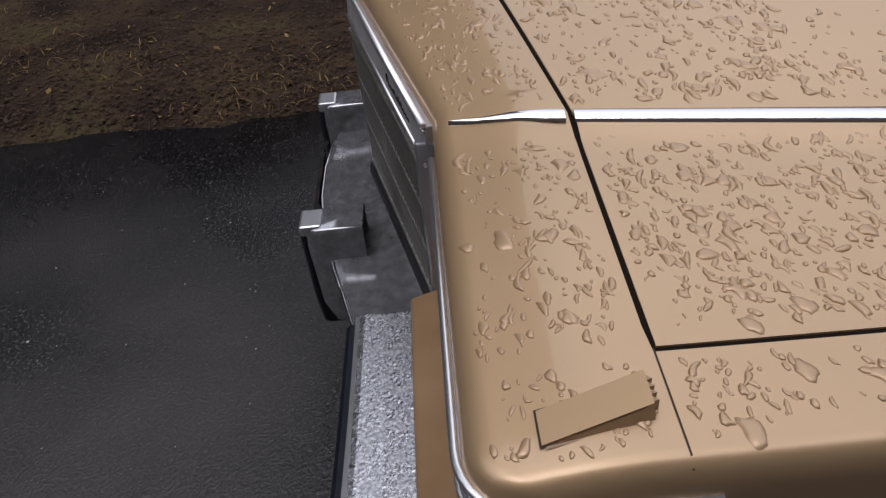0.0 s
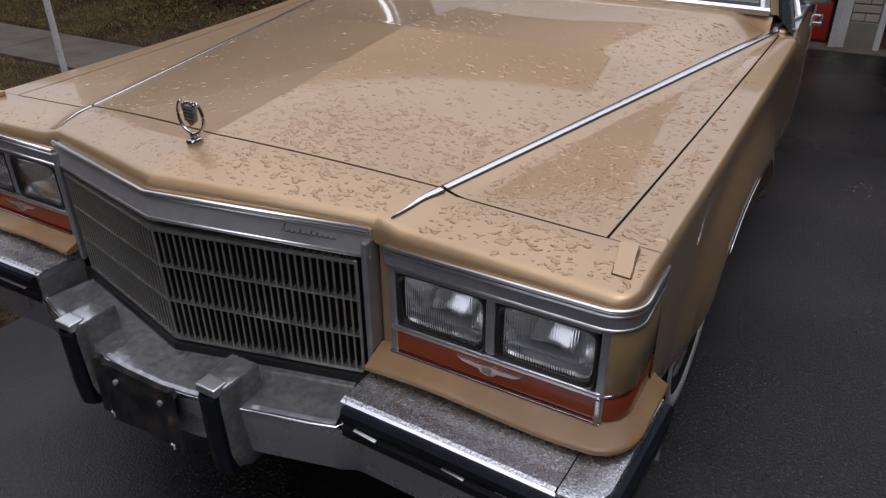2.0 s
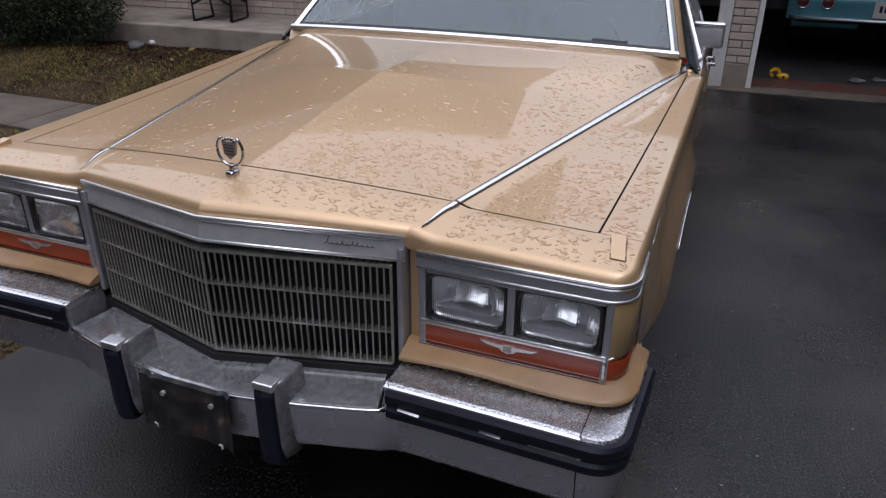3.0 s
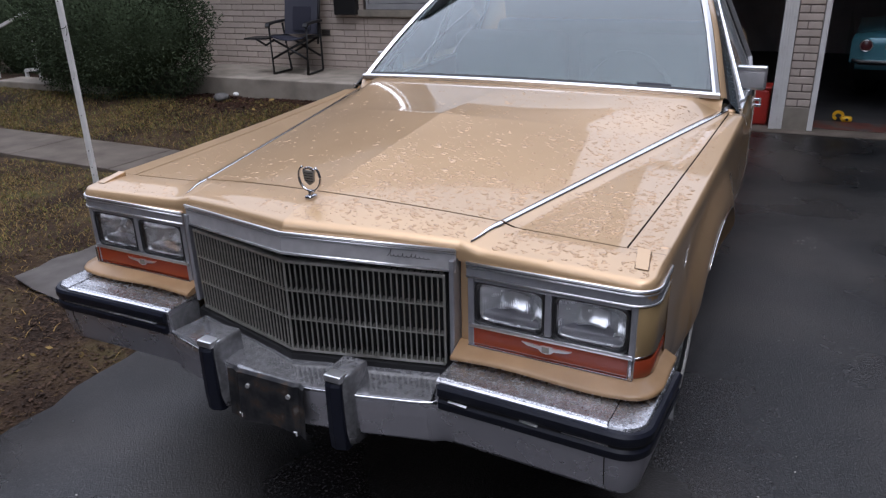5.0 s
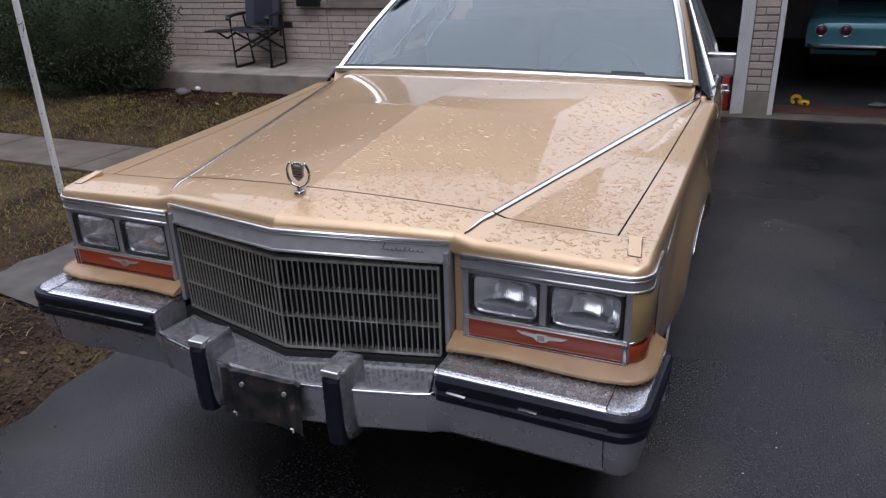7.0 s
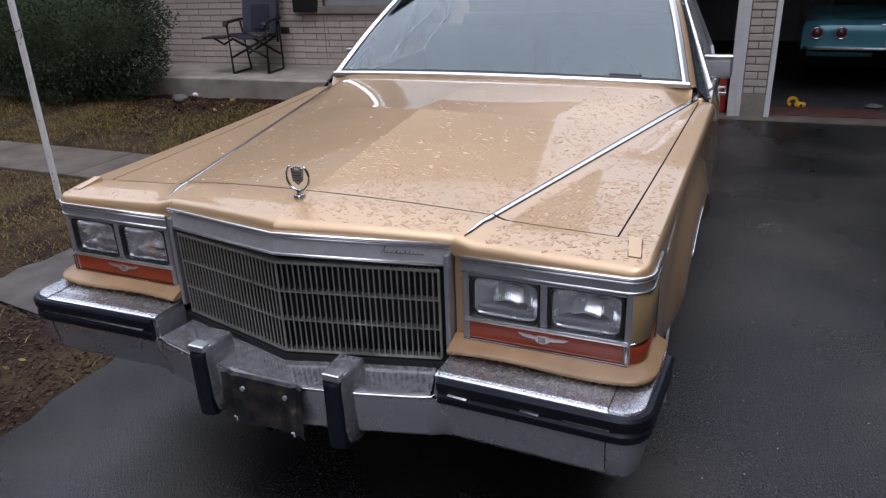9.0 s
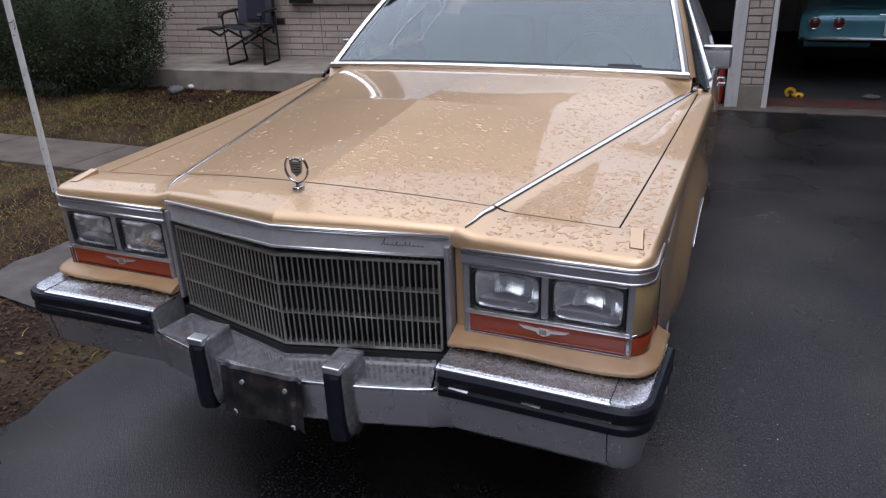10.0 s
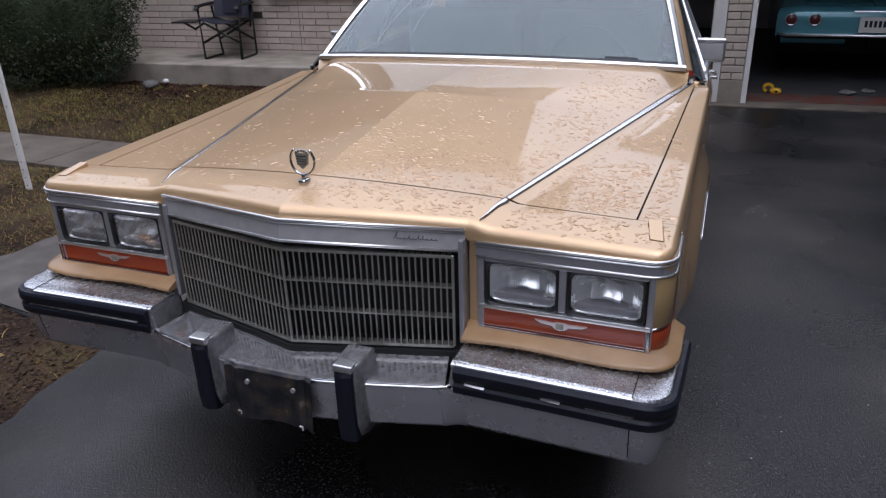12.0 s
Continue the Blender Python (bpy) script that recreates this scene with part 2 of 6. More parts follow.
mottle(ring_dark, [(0.3, (0.016, 0.017, 0.014)), (0.7, (0.05, 0.047, 0.04))], 0.8, 12.0)
siding = material("grey_siding", (0.30, 0.30, 0.31), 0.7)
mottle(siding, [(0.3, (0.28, 0.28, 0.29)), (0.7, (0.34, 0.34, 0.35))], 6.0, 8.0)
shingle = material("grey_shingle", (0.10, 0.095, 0.09), 0.85)
mottle(shingle, [(0.3, (0.07, 0.066, 0.062)), (0.7, (0.13, 0.125, 0.12))], 14.0)
dark_wall = material("dim_garage_wall", (0.02, 0.02, 0.02), 0.9)
mottle(dark_wall, [(0.3, (0.38, 0.38, 0.40)), (0.7, (0.50, 0.50, 0.51))], 3.0)
floor_dark = material("dark_garage_floor", (0.02, 0.019, 0.018), 0.7)
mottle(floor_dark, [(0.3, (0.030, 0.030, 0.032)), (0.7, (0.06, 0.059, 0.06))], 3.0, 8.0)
red_floor = material("worn_red_floor_paint", (0.16, 0.045, 0.03), 0.6)
mottle(red_floor, [(0.40, (0.07, 0.06, 0.055)), (0.50, (0.12, 0.035, 0.024)), (0.75, (0.05, 0.018, 0.014))], 4.0, 8.0)
turquoise = material("turquoise_paint", (0.03, 0.10, 0.145), 0.25, 0.2, Coat_Weight=0.8)
mottle(turquoise, [(0.3, (0.09, 0.29, 0.36)), (0.7, (0.11, 0.33, 0.40))], 4.0)
red_lens = material("red_lens", (0.10, 0.012, 0.016), 0.35, Coat_Weight=0.6)
red_plastic = material("red_plastic", (0.24, 0.02, 0.016), 0.4)
mottle(red_plastic, [(0.3, (0.36, 0.025, 0.018)), (0.7, (0.46, 0.034, 0.022))], 12.0)
yellow_plastic = material("yellow_plastic", (0.72, 0.42, 0.01), 0.35)
mottle(yellow_plastic, [(0.3, (0.62, 0.35, 0.008)), (0.7, (0.76, 0.45, 0.012))], 15.0)
navy_cloth = material("navy_chair_cloth", (0.016, 0.017, 0.030), 0.85)
relief(navy_cloth, 500.0, 0.4, 0.001)
grey_cloth = material("slate_chair_cloth", (0.045, 0.046, 0.062), 0.85)
relief(grey_cloth, 500.0, 0.4, 0.001)
chair_tube = material("black_chair_tube", (0.015, 0.015, 0.016), 0.4, 0.3)
stone = material("pale_stone", (0.45, 0.43, 0.40), 0.8)
relief(stone, 30.0, 0.6, 0.01)
rag_cloth = material("dirty_rag", (0.16, 0.16, 0.155), 0.9)
mottle(rag_cloth, [(0.3, (0.10, 0.10, 0.098)), (0.7, (0.21, 0.21, 0.205))], 25.0)
mulch = material("dark_mulch", (0.040, 0.020, 0.014), 0.95, Specular_IOR_Level=0.1)
vary(mulch, 0.6, True)


# ---- mesh helpers ----
def link(name, me, mat, parent=None, label="", smooth=False):
    me.materials.append(mat)
    if smooth:
        for f in me.polygons:
            f.use_smooth = True
    ob = new(name, me)
    ob.parent = parent
    if label:
        tagged(ob, label)
    return ob


def part(name, bm, mat, parent=None, label="", smooth=False, sharp=None):
    me = bpy.data.meshes.new(name)
    bmesh.ops.recalc_face_normals(bm, faces=bm.faces)
    bm.to_mesh(me)
    bm.free()
    ob = link(name, me, mat, parent, label, smooth)
    if smooth and sharp:
        me.set_sharp_from_angle(angle=radians(sharp))
    return ob


def box(bm, x0, x1, y0, y1, z0, z1, r=0.0, seg=2, m=None):
    made = bmesh.ops.create_cube(bm, size=1.0)["verts"]
    for v in made:
        v.co = Vector(((x0 + x1) / 2 + v.co.x * (x1 - x0), (y0 + y1) / 2 + v.co.y * (y1 - y0), (z0 + z1) / 2 + v.co.z * (z1 - z0)))
    edges = {e for v in made for e in v.link_edges}
    faces = {f for v in made for f in v.link_faces}
    if r:
        out = bmesh.ops.bevel(bm, geom=list(edges), offset=r, segments=seg, affect="EDGES", profile=0.5)
        made = list({v for f in out["faces"] for v in f.verts} | {v for v in made if v.is_valid})
    if m is not None:
        bmesh.ops.transform(bm, matrix=m, verts=made)
    return made


def sheet(bm, rows, close=False, flip=False):
    """Faces between rows of points, each row as long as the next."""
    vs = [[bm.verts.new(p) for p in row] for row in rows]
    n = len(vs[0])
    for a, b in zip(vs, vs[1:]):
        for i in range(n if close else n - 1):
            j = (i + 1) % n
            try:
                bm.faces.new((a[i], a[j], b[j], b[i]) if not flip else (a[i], b[i], b[j], a[j]))
            except ValueError:
                pass
    return vs


def sweep(bm, path, profile, mirror=1, caps=True, flat=True):
    """A closed profile of (out, up) carried along a path; out points to the right of the way."""
    path = [Vector(p) for p in path]
    rows = []
    for i, p in enumerate(path):
        a = (p - path[i - 1]) if i else (path[1] - p)
        b = (path[i + 1] - p) if i < len(path) - 1 else (p - path[i - 1])
        a, b = a.normalized(), b.normalized()
        t = (a + b).normalized()
        if flat:
            side = Vector((t.y, -t.x, 0)).normalized()
            up = Vector((0, 0, 1))
        else:
            side = t.cross(Vector((0, 0, 1)))
            side = side.normalized() if side.length > 1e-4 else Vector((1, 0, 0))
            up = side.cross(t).normalized()
        k = 1.0 / max(0.4, t.dot(a))
        rows.append([Vector(((q := p + side * o * k + up * u).x * mirror, q.y, q.z)) for o, u in profile])
    vs = sheet(bm, rows, close=True)
    if caps:
        bm.faces.new(vs[0])
        bm.faces.new(list(reversed(vs[-1])))
    return vs


def tube(bm, path, r, n=8, mirror=1):
    sweep(bm, path, [(r * math.cos(2 * math.pi * k / n), r * math.sin(2 * math.pi * k / n)) for k in range(n)], mirror, flat=False)


def arc(cx, cy, r, a0, a1, n, z=0.0):
    return [(cx + r * math.cos(radians(a0 + (a1 - a0) * k / n)), cy + r * math.sin(radians(a0 + (a1 - a0) * k / n)), z) for k in range(n + 1)]


def disc(bm, centre, r, axis="y", n=24, depth=0.0, squash=1.0):
    rows = []
    for k in range(n):
        a = 2 * math.pi * k / n
        u, w = r * math.cos(a), r * squash * math.sin(a)
        rows.append(Vector((u, 0, w)) if axis == "y" else Vector((0, u, w)) if axis == "x" else Vector((u, w, 0)))
    c = Vector(centre)
    front = [bm.verts.new(c + v) for v in rows]
    bm.faces.new(front)
    if depth:
        off = Vector((0, depth, 0)) if axis == "y" else Vector((depth, 0, 0)) if axis == "x" else Vector((0, 0, depth))
        back = [bm.verts.new(c + v + off) for v in rows]
        bm.faces.new(list(reversed(back)))
        for i in range(n):
            j = (i + 1) % n
            bm.faces.new((front[i], back[i], back[j], front[j]))


def thing(name, label, category, at=(0, 0, 0), turn=0, group=""):
    ob = new(name)
    ob.matrix_basis = pose(*at, 0, 0, turn)
    return tagged(ob, label, category, group)


def smooth01(a):
    a = max(0.0, min(1.0, a))
    return a * a * (3 - 2 * a)


# ---- the gold sedan: nose at y = 0.1, tail at y = 5.7, middle at x = 0 ----
car = thing("sedan", "large gold-tan 1980s sedan wet with rain on the driveway", "car")


def edge(y):
    """Half width of the body at the fender crease."""
    return 0.908 + 0.02 * max(0.0, min(y, 2.2) - 0.45)



def nose_y(x):
    """Plan line of the front edge of the bodywork."""
    a = abs(x)
    if a < 0.437:
        return 0.203 + 0.112 * a / 0.437
    if a < 0.858:
        return 0.313
    return 0.363 - math.sqrt(max(0.0, 0.0025 - (a - 0.858) ** 2))


def strip_x(y):
    return 0.464 + 0.241 * (y - 0.336)


def screen_y(x):
    return 1.80 + 0.215 * x * x


def screen_z(x):
    return 1.030 - 0.052 * x * x


def cut_y(x):
    a = abs(x)
    return 0.382 + 0.0805 * a / 0.5 if a < 0.5 else 0.4625 + 0.002 * (a - 0.5)


def gap_x(y):
    return 0.806 + 0.0457 * (y - 0.462)


def top(x, y, roll=True):
    """Height of hood and fenders."""
    a = abs(x)
    xs = strip_x(y)
    zs = 0.914 + 0.0166 * (y - 0.459)
    if a < xs:
        u = a / xs
        z = zs + (0.957 + 0.095 * (y - 0.38) - zs) * (1 - 0.8 * u - 0.2 * u * u)
    else:
        v = (a - xs) / max(0.05, edge(y) - xs)
        z = zs - 0.010 * smooth01((a - xs) / 0.035) - (zs - 0.010 - 0.889 - 0.006 * (y - 0.46) - 0.017 * max(0.0, y - 0.46) ** 2) * min(v, 1.0)
    # behind a bowed line the hood turns towards the windscreen
    turn_y = 1.12 + 0.35 * a + 0.15 * a * a
    if y > turn_y - 0.03 and a < xs:
        if y > turn_y:
            ut = a / strip_x(turn_y)
            zst = 0.914 + 0.0166 * (turn_y - 0.459)
            zt = zst + (0.957 + 0.095 * (turn_y - 0.38) - zst) * (1 - 0.8 * ut - 0.2 * ut * ut)
            w = min(1.0, (y - turn_y) / (screen_y(x) - 0.012 - turn_y))
            flat = zt + (screen_z(x) - 0.006 - zt) * w * (1.3 - 0.3 * w)
            z += (flat - z) * smooth01((xs - a) / 0.12)
        z += 0.0003 * max(0.0, 1 - ((y - turn_y) / 0.02) ** 2) * smooth01((xs - a) / 0.07)
    z -= 0.011 * smooth01((nose_y(x) + 0.13 - y) / 0.13) ** 1.3
    if roll:
        q1 = max(0.0, 1 - (y - nose_y(x)) / 0.022)
        q2 = max(0.0, 1 - (edge(y) - a) / 0.015)
        q = min(1.0, math.hypot(q1, q2))
        z -= (0.023 if a < 0.437 else 0.026) * (1 - math.sqrt(1 - q * q))
    return z


def spread(a, b, n, power=1.0):
    return [a + (b - a) * (k / n) ** power for k in range(n + 1)]


def panel(bm, xs, ya, yb, n, power=1.0, skirt=0.014):
    """A piece of the upper bodywork over the columns xs, from ya(x) to yb(x), with turned-down edges."""
    cols = []
    for x in xs:
        ys = spread(ya(x), yb(x), n, power)
        cols.append([(x, y, top(x, y)) for y in ys])
    drop = lambda col: [(x, y, z - skirt) for x, y, z in col]
    cols = [drop(cols[0])] + cols + [drop(cols[-1])]
    cols = [[(c[0][0], c[0][1], c[0][2] - skirt)] + c + [(c[-1][0], c[-1][1], c[-1][2] - skirt)] for c in cols]
    sheet(bm, cols)


# front panel: nose of the bodywork ahead of the hood
nose_cols = [0.0, 0.004] + spread(0, 0.43, 14)[1:] + [0.4369, 0.4371, 0.445] + spread(0.455, 0.85, 12) + [0.858, 0.866, 0.874, 0.882, 0.889, 0.895, 0.900, 0.904, 0.907, 0.908]
bm = bmesh.new()
panel(bm, [-x for x in reversed(nose_cols[1:])] + nose_cols, nose_y, lambda x: cut_y(x) - (0.0027 if abs(x) < 0.806 else 0.0), 18, 1.7, 0.02)
part("front_panel", bm, paint, car, "gold front panel beaded with rain", True, 40)
# hood
bm = bmesh.new()
half = [("in", 0.0), ("in", 0.008)] + [("in", k / 28) for k in range(1, 29)] + [("out", k / 12) for k in range(1, 13)]
cols = []
for s, order in ((-1, list(reversed(half[1:]))), (1, half)):
    for zone, u in order:
        col = []
        xa = 0.0
        for k in range(121):
            v = k / 120
            y = 0.46 + v * 1.46
            xs_, xg = strip_x(y), gap_x(y) - 0.0022
            a = u * xs_ if zone == "in" else xs_ + (u ** 1.4) * (xg - xs_)
            ya, yb = cut_y(a) + 0.0027, screen_y(a) - 0.012
            y = ya + v * (yb - ya)
            xs_, xg = strip_x(y), gap_x(y) - 0.0022
            a = u * xs_ if zone == "in" else xs_ + (u ** 1.4) * (xg - xs_)
            col.append((s * a, y, top(a, y)))
        col = [(col[0][0], col[0][1], col[0][2] - 0.014)] + col
        cols.append(col)
turned = lambda col: [(x, y, z - 0.014) for x, y, z in col]
sheet(bm, [turned(cols[0])] + cols + [turned(cols[-1])])
part("hood", bm, paint, car, "long gold hood covered in raindrops", True, 40)
# dark sheet put under the gaps to stand for the shade there
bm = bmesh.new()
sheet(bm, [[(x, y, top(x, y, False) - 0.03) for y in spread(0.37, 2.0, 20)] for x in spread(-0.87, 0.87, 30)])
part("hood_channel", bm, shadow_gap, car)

# dark strips laid in the hood gaps stand for the shade inside them
for s in (1, -1):
    bm = bmesh.new()
    line = [(s * x, cut_y(x), top(x, cut_y(x)) - 0.0022) for x in spread(0.0, 0.806, 24)]
    sweep(bm, line, [(-0.0029, -0.006), (0.0029, -0.006), (0.0029, 0.0006), (-0.0029, 0.0006)])
    part("hood_seal", bm, gap_shade_and_joint, car, "dark strip standing for shade in the hood gap")
    bm = bmesh.new()
    line = [(s * gap_x(y), y, top(gap_x(y), y) - 0.0022) for y in spread(0.462, 1.89, 24)]
    sweep(bm, line, [(-0.0026, -0.006), (0.0026, -0.006), (0.0026, 0.0002), (-0.0026, 0.0002)])
    part("hood_seal", bm, gap_shade_and_joint, car, "dark strip standing for shade in the hood gap")

    # thin joint between front panel and fender
    bm = bmesh.new()
    sheet(bm, [[(s * x, cut_y(x) + d, top(x, cut_y(x)) + 0.0004) for d in (-0.0007, 0.0008)] for x in spread(0.806, 0.9035, 12)])
    part("panel_joint", bm, shadow_gap, car, "fine joint beside the fender")

ARCH_Y, ARCH_Z, ARCH_R, ARCH_W = 1.20, 0.345, 0.405, 0.46
REAR_Y = ARCH_Y + 3.086


def arch_z(y, sill=0.24):
    z = sill
    for c in (ARCH_Y, REAR_Y):
        d = abs(y - c) / ARCH_W
        if d < 1:
            z = max(z, ARCH_Z + ARCH_R * (1 - d ** 2.4) ** (1 / 2.4))
    return z


def side_x(y, z):
    """Half width of the body side."""
    x = edge(y) + 0.004 * smooth01((0.85 - z) / 0.12) - 0.07 * smooth01((0.62 - z) / 0.35)
    x -= 0.03 * smooth01((y - 3.5) / 2.2)
    for c in (ARCH_Y, REAR_Y):
        d = ((abs(y - c) / ARCH_W) ** 2.4 + (max(0.0, z - ARCH_Z) / ARCH_R) ** 2.4) ** (1 / 2.4)
        x += (0.034 * smooth01(1 - (d - 1) / 0.34) if d > 1 else 0.034) * smooth01((z - 0.42) / 0.2)
    return x


def side_panel(y0, y1, s, over_top=False, sill=0.24, n=40):
    bm = bmesh.new()
    rows = []
    for k in range(n + 1):
        y = y0 + (y1 - y0) * k / n
        low = arch_z(y, sill)
        row = []
        if over_top:
            e = edge(y)
            xs = [gap_x(y) + 0.003] + [e - d for d in (0.073, 0.054, 0.038, 0.026, 0.018, 0.0145, 0.011, 0.0075, 0.004, 0.001, 0.0)]
            xs = [xs[0]] + [q for q in xs[1:] if q > xs[0] + 0.004]
            while len(xs) < 12:
                xs.insert(1, (xs[0] + xs[1]) / 2)
            row = [(s * xs[0], y, top(xs[0], y) - 0.014)] + [(s * q, y, top(q, y)) for q in xs]
            zt = top(e, y)
        else:
            g = smooth01((y - 1.91) / 0.22)
            e = edge(y)
            lo = gap_x(1.9) + 0.003
            row = [(s * ((e - d) * g + max(e - d, lo) * (1 - g)), y, top(max(e - d, lo), 1.9) * (1 - g) + h * g) for d, h in ((0.083, 0.945), (0.056, 0.937), (0.030, 0.916), (0.015, 0.894))]
            zt = top(edge(1.9), 1.9) * (1 - g) + 0.862 * g
        for j in range(1 if over_top else 0, 19):
            z = zt - 0.004 + (low - zt + 0.004) * (j / 18) ** 0.9
            row.append((s * side_x(y, z), y, z))
        row.append((s * (side_x(y, low) - 0.03), y, low + 0.004))
        rows.append(row)
    sheet(bm, rows)
    return bm


for s in (1, -1):
    f = part("fender", side_panel(0.4622, 1.905, s, True, n=56), paint, car, "gold front fender with a flared wheel opening", True, 50)
    lip = bmesh.new()
    path = []
    for k in range(12, 26):
        a = math.pi * k / 40
        c, d = math.cos(a), math.sin(a)
        y = ARCH_Y - ARCH_W * math.copysign(abs(c) ** (2 / 2.4), c) * 0.995
        z = ARCH_Z + ARCH_R * abs(d) ** (2 / 2.4) * 0.995
        path.append((side_x(y, z) + 0.003, y, z))
    tube(lip, path, 0.0022, 6, s)
    part("wheel_lip", lip, bright, f, "bright wheel-opening moulding", True)
    # parking marker let into the fender top
    m = bmesh.new()
    marker = [(0.846, 0.369), (0.874, 0.369), (0.863, 0.447), (0.834, 0.447)]
    up = [Vector((s * x, y, top(x, y) + 0.0022 + 0.011 * smooth01((y - 0.375) / 0.07))) for x, y in marker]
    dn = [Vector((s * x, y, top(x, y) - 0.004)) for x, y in marker]
    va, vb = [m.verts.new(p) for p in up], [m.verts.new(p) for p in dn]
    m.faces.new(va)
    for i in range(4):
        m.faces.new((va[i], vb[i], vb[(i + 1) % 4], va[(i + 1) % 4]))
    pod = part("lamp_monitor", m, paint, car, "small wedge-shaped lamp monitor on the fender top")
    m = bmesh.new()
    seat = [(0.8445, 0.3674), (0.8757, 0.3674), (0.8647, 0.4488), (0.8324, 0.4488)]
    m.faces.new([m.verts.new((s * x, y, top(x, y) + 0.0012)) for x, y in seat])
    part("monitor_seal", m, shadow_gap, pod, "dark line around the foot")
    # brown face laid over the outer side paints in its shade
    m = bmesh.new()
    side_pts = []
    for x, y, k in ((0.8738, 0.372, 1), (0.8632, 0.4465, 1), (0.8665, 0.4475, 0), (0.8758, 0.371, 0)):
        side_pts.append(m.verts.new((s * (x + 0.0012), y, top(x, y) + (0.0012 if not k else 0.0015 + 0.011 * smooth01((y - 0.375) / 0.07)))))
    m.faces.new(side_pts)
    part("monitor_side", m, filler, pod, "brown face painting the shaded outer side of the monitor")
    # small fins standing out at the back
    for k in range(4):
        m = bmesh.new()
        xa = 0.8365 + 0.0062 * k
        z = top(0.85, 0.45)
        lo = [m.verts.new((s * x, y, z + 0.001)) for x, y in ((xa, 0.4465), (xa + 0.0056, 0.4465), (xa + 0.0045, 0.4515))]
        hi = [m.verts.new((s * x, y, z + 0.0115)) for x, y in ((xa, 0.4465), (xa + 0.0056, 0.4465), (xa + 0.0045, 0.4515))]
        m.faces.new(hi)
        for q in range(3):
            m.faces.new((lo[q], lo[(q + 1) % 3], hi[(q + 1) % 3], hi[q]))
        part("fin", m, filler, pod)
    # doors, quarter panel
    for name, y0, y1 in (("front_door", 1.910, 2.80), ("rear_door", 2.806, 3.70)):
        d = part(name, side_panel(y0, y1, s, n=24), paint, car, "gold door", True, 50)
        h = bmesh.new()
        yh = y1 - 0.17
        box(h, 0.960, 0.971, yh - 0.09, yh + 0.09, 0.850, 0.866, 0.005, m=None)
        box(h, 0.925, 0.968, yh - 0.085, yh - 0.065, 0.851, 0.865, 0.004)
        box(h, 0.925, 0.968, yh + 0.065, yh + 0.085, 0.851, 0.865, 0.004)
        if s < 0:
            bmesh.ops.scale(h, vec=(-1, 1, 1), verts=h.verts)
        part("door_handle", h, bright, d, "chrome pull handle", True, 40)
    part("quarter_panel", side_panel(3.706, 5.62, s, n=40), paint, car, "gold rear quarter panel", True, 50)
    # bright strip along the hood ridge, in two lengths with the panel gap between
    for y0, y1 in ((0.332, 0.4545), (0.4640, 1.985)):
        rows, dark = [], []
        for k in range(41):
            y = y0 + (y1 - y0) * k / 40
            x = strip_x(y)
            w = (0.0085 + 0.0026 * (y - 0.336)) * min(1.0, 0.10 + (y - 0.332) / 0.115)
            z = top(x, y, False) if y > 0.46 else max(top(x, y, False), 0.9045 + 0.077 * (y - 0.338)) + 0.0006
            foot = min(top(x - w, y), top(x + 1.25 * w, y)) - 0.002
            h = 0.0062 * min(1.0, 0.25 + (y - 0.332) / 0.10)
            row = [(s * (x - w), y, foot)]
            for q in range(11):
                a = math.pi * q / 10
                row.append((s * (x - w * math.cos(a)), y, z - 0.001 - 0.0045 * (1 - math.cos(a)) / 2 + h * math.sin(a) ** 0.65))
            rows.append(row + [(s * (x + 1.02 * w), y, foot - 0.003)])
            dark.append([(s * (x + w * o), y, top(x + w * o, y) + dz) for o, dz in ((-1.14, 0.0004), (-0.9, 0.0008), (0.9, 0.0008), (1.16, 0.0004))])
        for shape_rows, name, mat, label in ((rows, "hood_strip", strip_chrome, "bright chrome strip along the hood ridge"), (dark, "strip_seat", shadow_gap, "dark line beside the strip")):
            m = bmesh.new()
            vs = sheet(m, shape_rows)
            if name == "hood_strip":
                m.faces.new(vs[0])
                m.faces.new(list(reversed(vs[-1])))
            part(name, m, mat, car, label, True, 50)

# ---- grille ----
grille = new("grille")
grille.parent = car
tagged(grille, "pointed chrome grille of fine upright bars")


def grille_y(x, z=0.7):
    return 0.197 + 0.105 * abs(x) / 0.42 + 0.012 * (0.85 - z)


header_line = [(-0.434, 0.306, 0.859), (0, 0.197, 0.877), (0.434, 0.306, 0.859)]


bm = bmesh.new()
sweep(bm, header_line, [(0.004, -0.026), (0.0, 0.024), (-0.03, 0.024), (-0.03, -0.026)])
part("header_band", bm, header_metal, grille, "brushed grey header band")
for up, r in ((0.0265, 0.0045), (0.0185, 0.002), (-0.027, 0.0042)):
    bm = bmesh.new()
    tube(bm, [(x, y - 0.003, z + up) for x, y, z in header_line], r, 8)
    part("header_bead", bm, strip_metal, grille, smooth=True)
# the maker's script stands as a plain slanting flourish
bm = bmesh.new()
flourish = []
tall = (3.2, 0.8, 0.8, 1.7, 0.7, 1.8, 1.7, 0.8, 0.8, 0.6)
for k in range(121):
    u = k / 120
    x = 0.272 + 0.105 * u
    z = 0.8625 - 0.004 * u + 0.0056 * tall[min(9, int(u * 10))] * (0.5 - 0.5 * math.cos(u * 62.83))
    flourish.append((x + 0.0025 * math.sin(u * 62.83) + 0.35 * (z - 0.866), 0.197 + 0.109 * x / 0.434 - 0.0062, z))
tube(bm, flourish, 0.0008, 5)
part("script_flourish", bm, rust, grille, "small dark script reduced to a flourish", True)

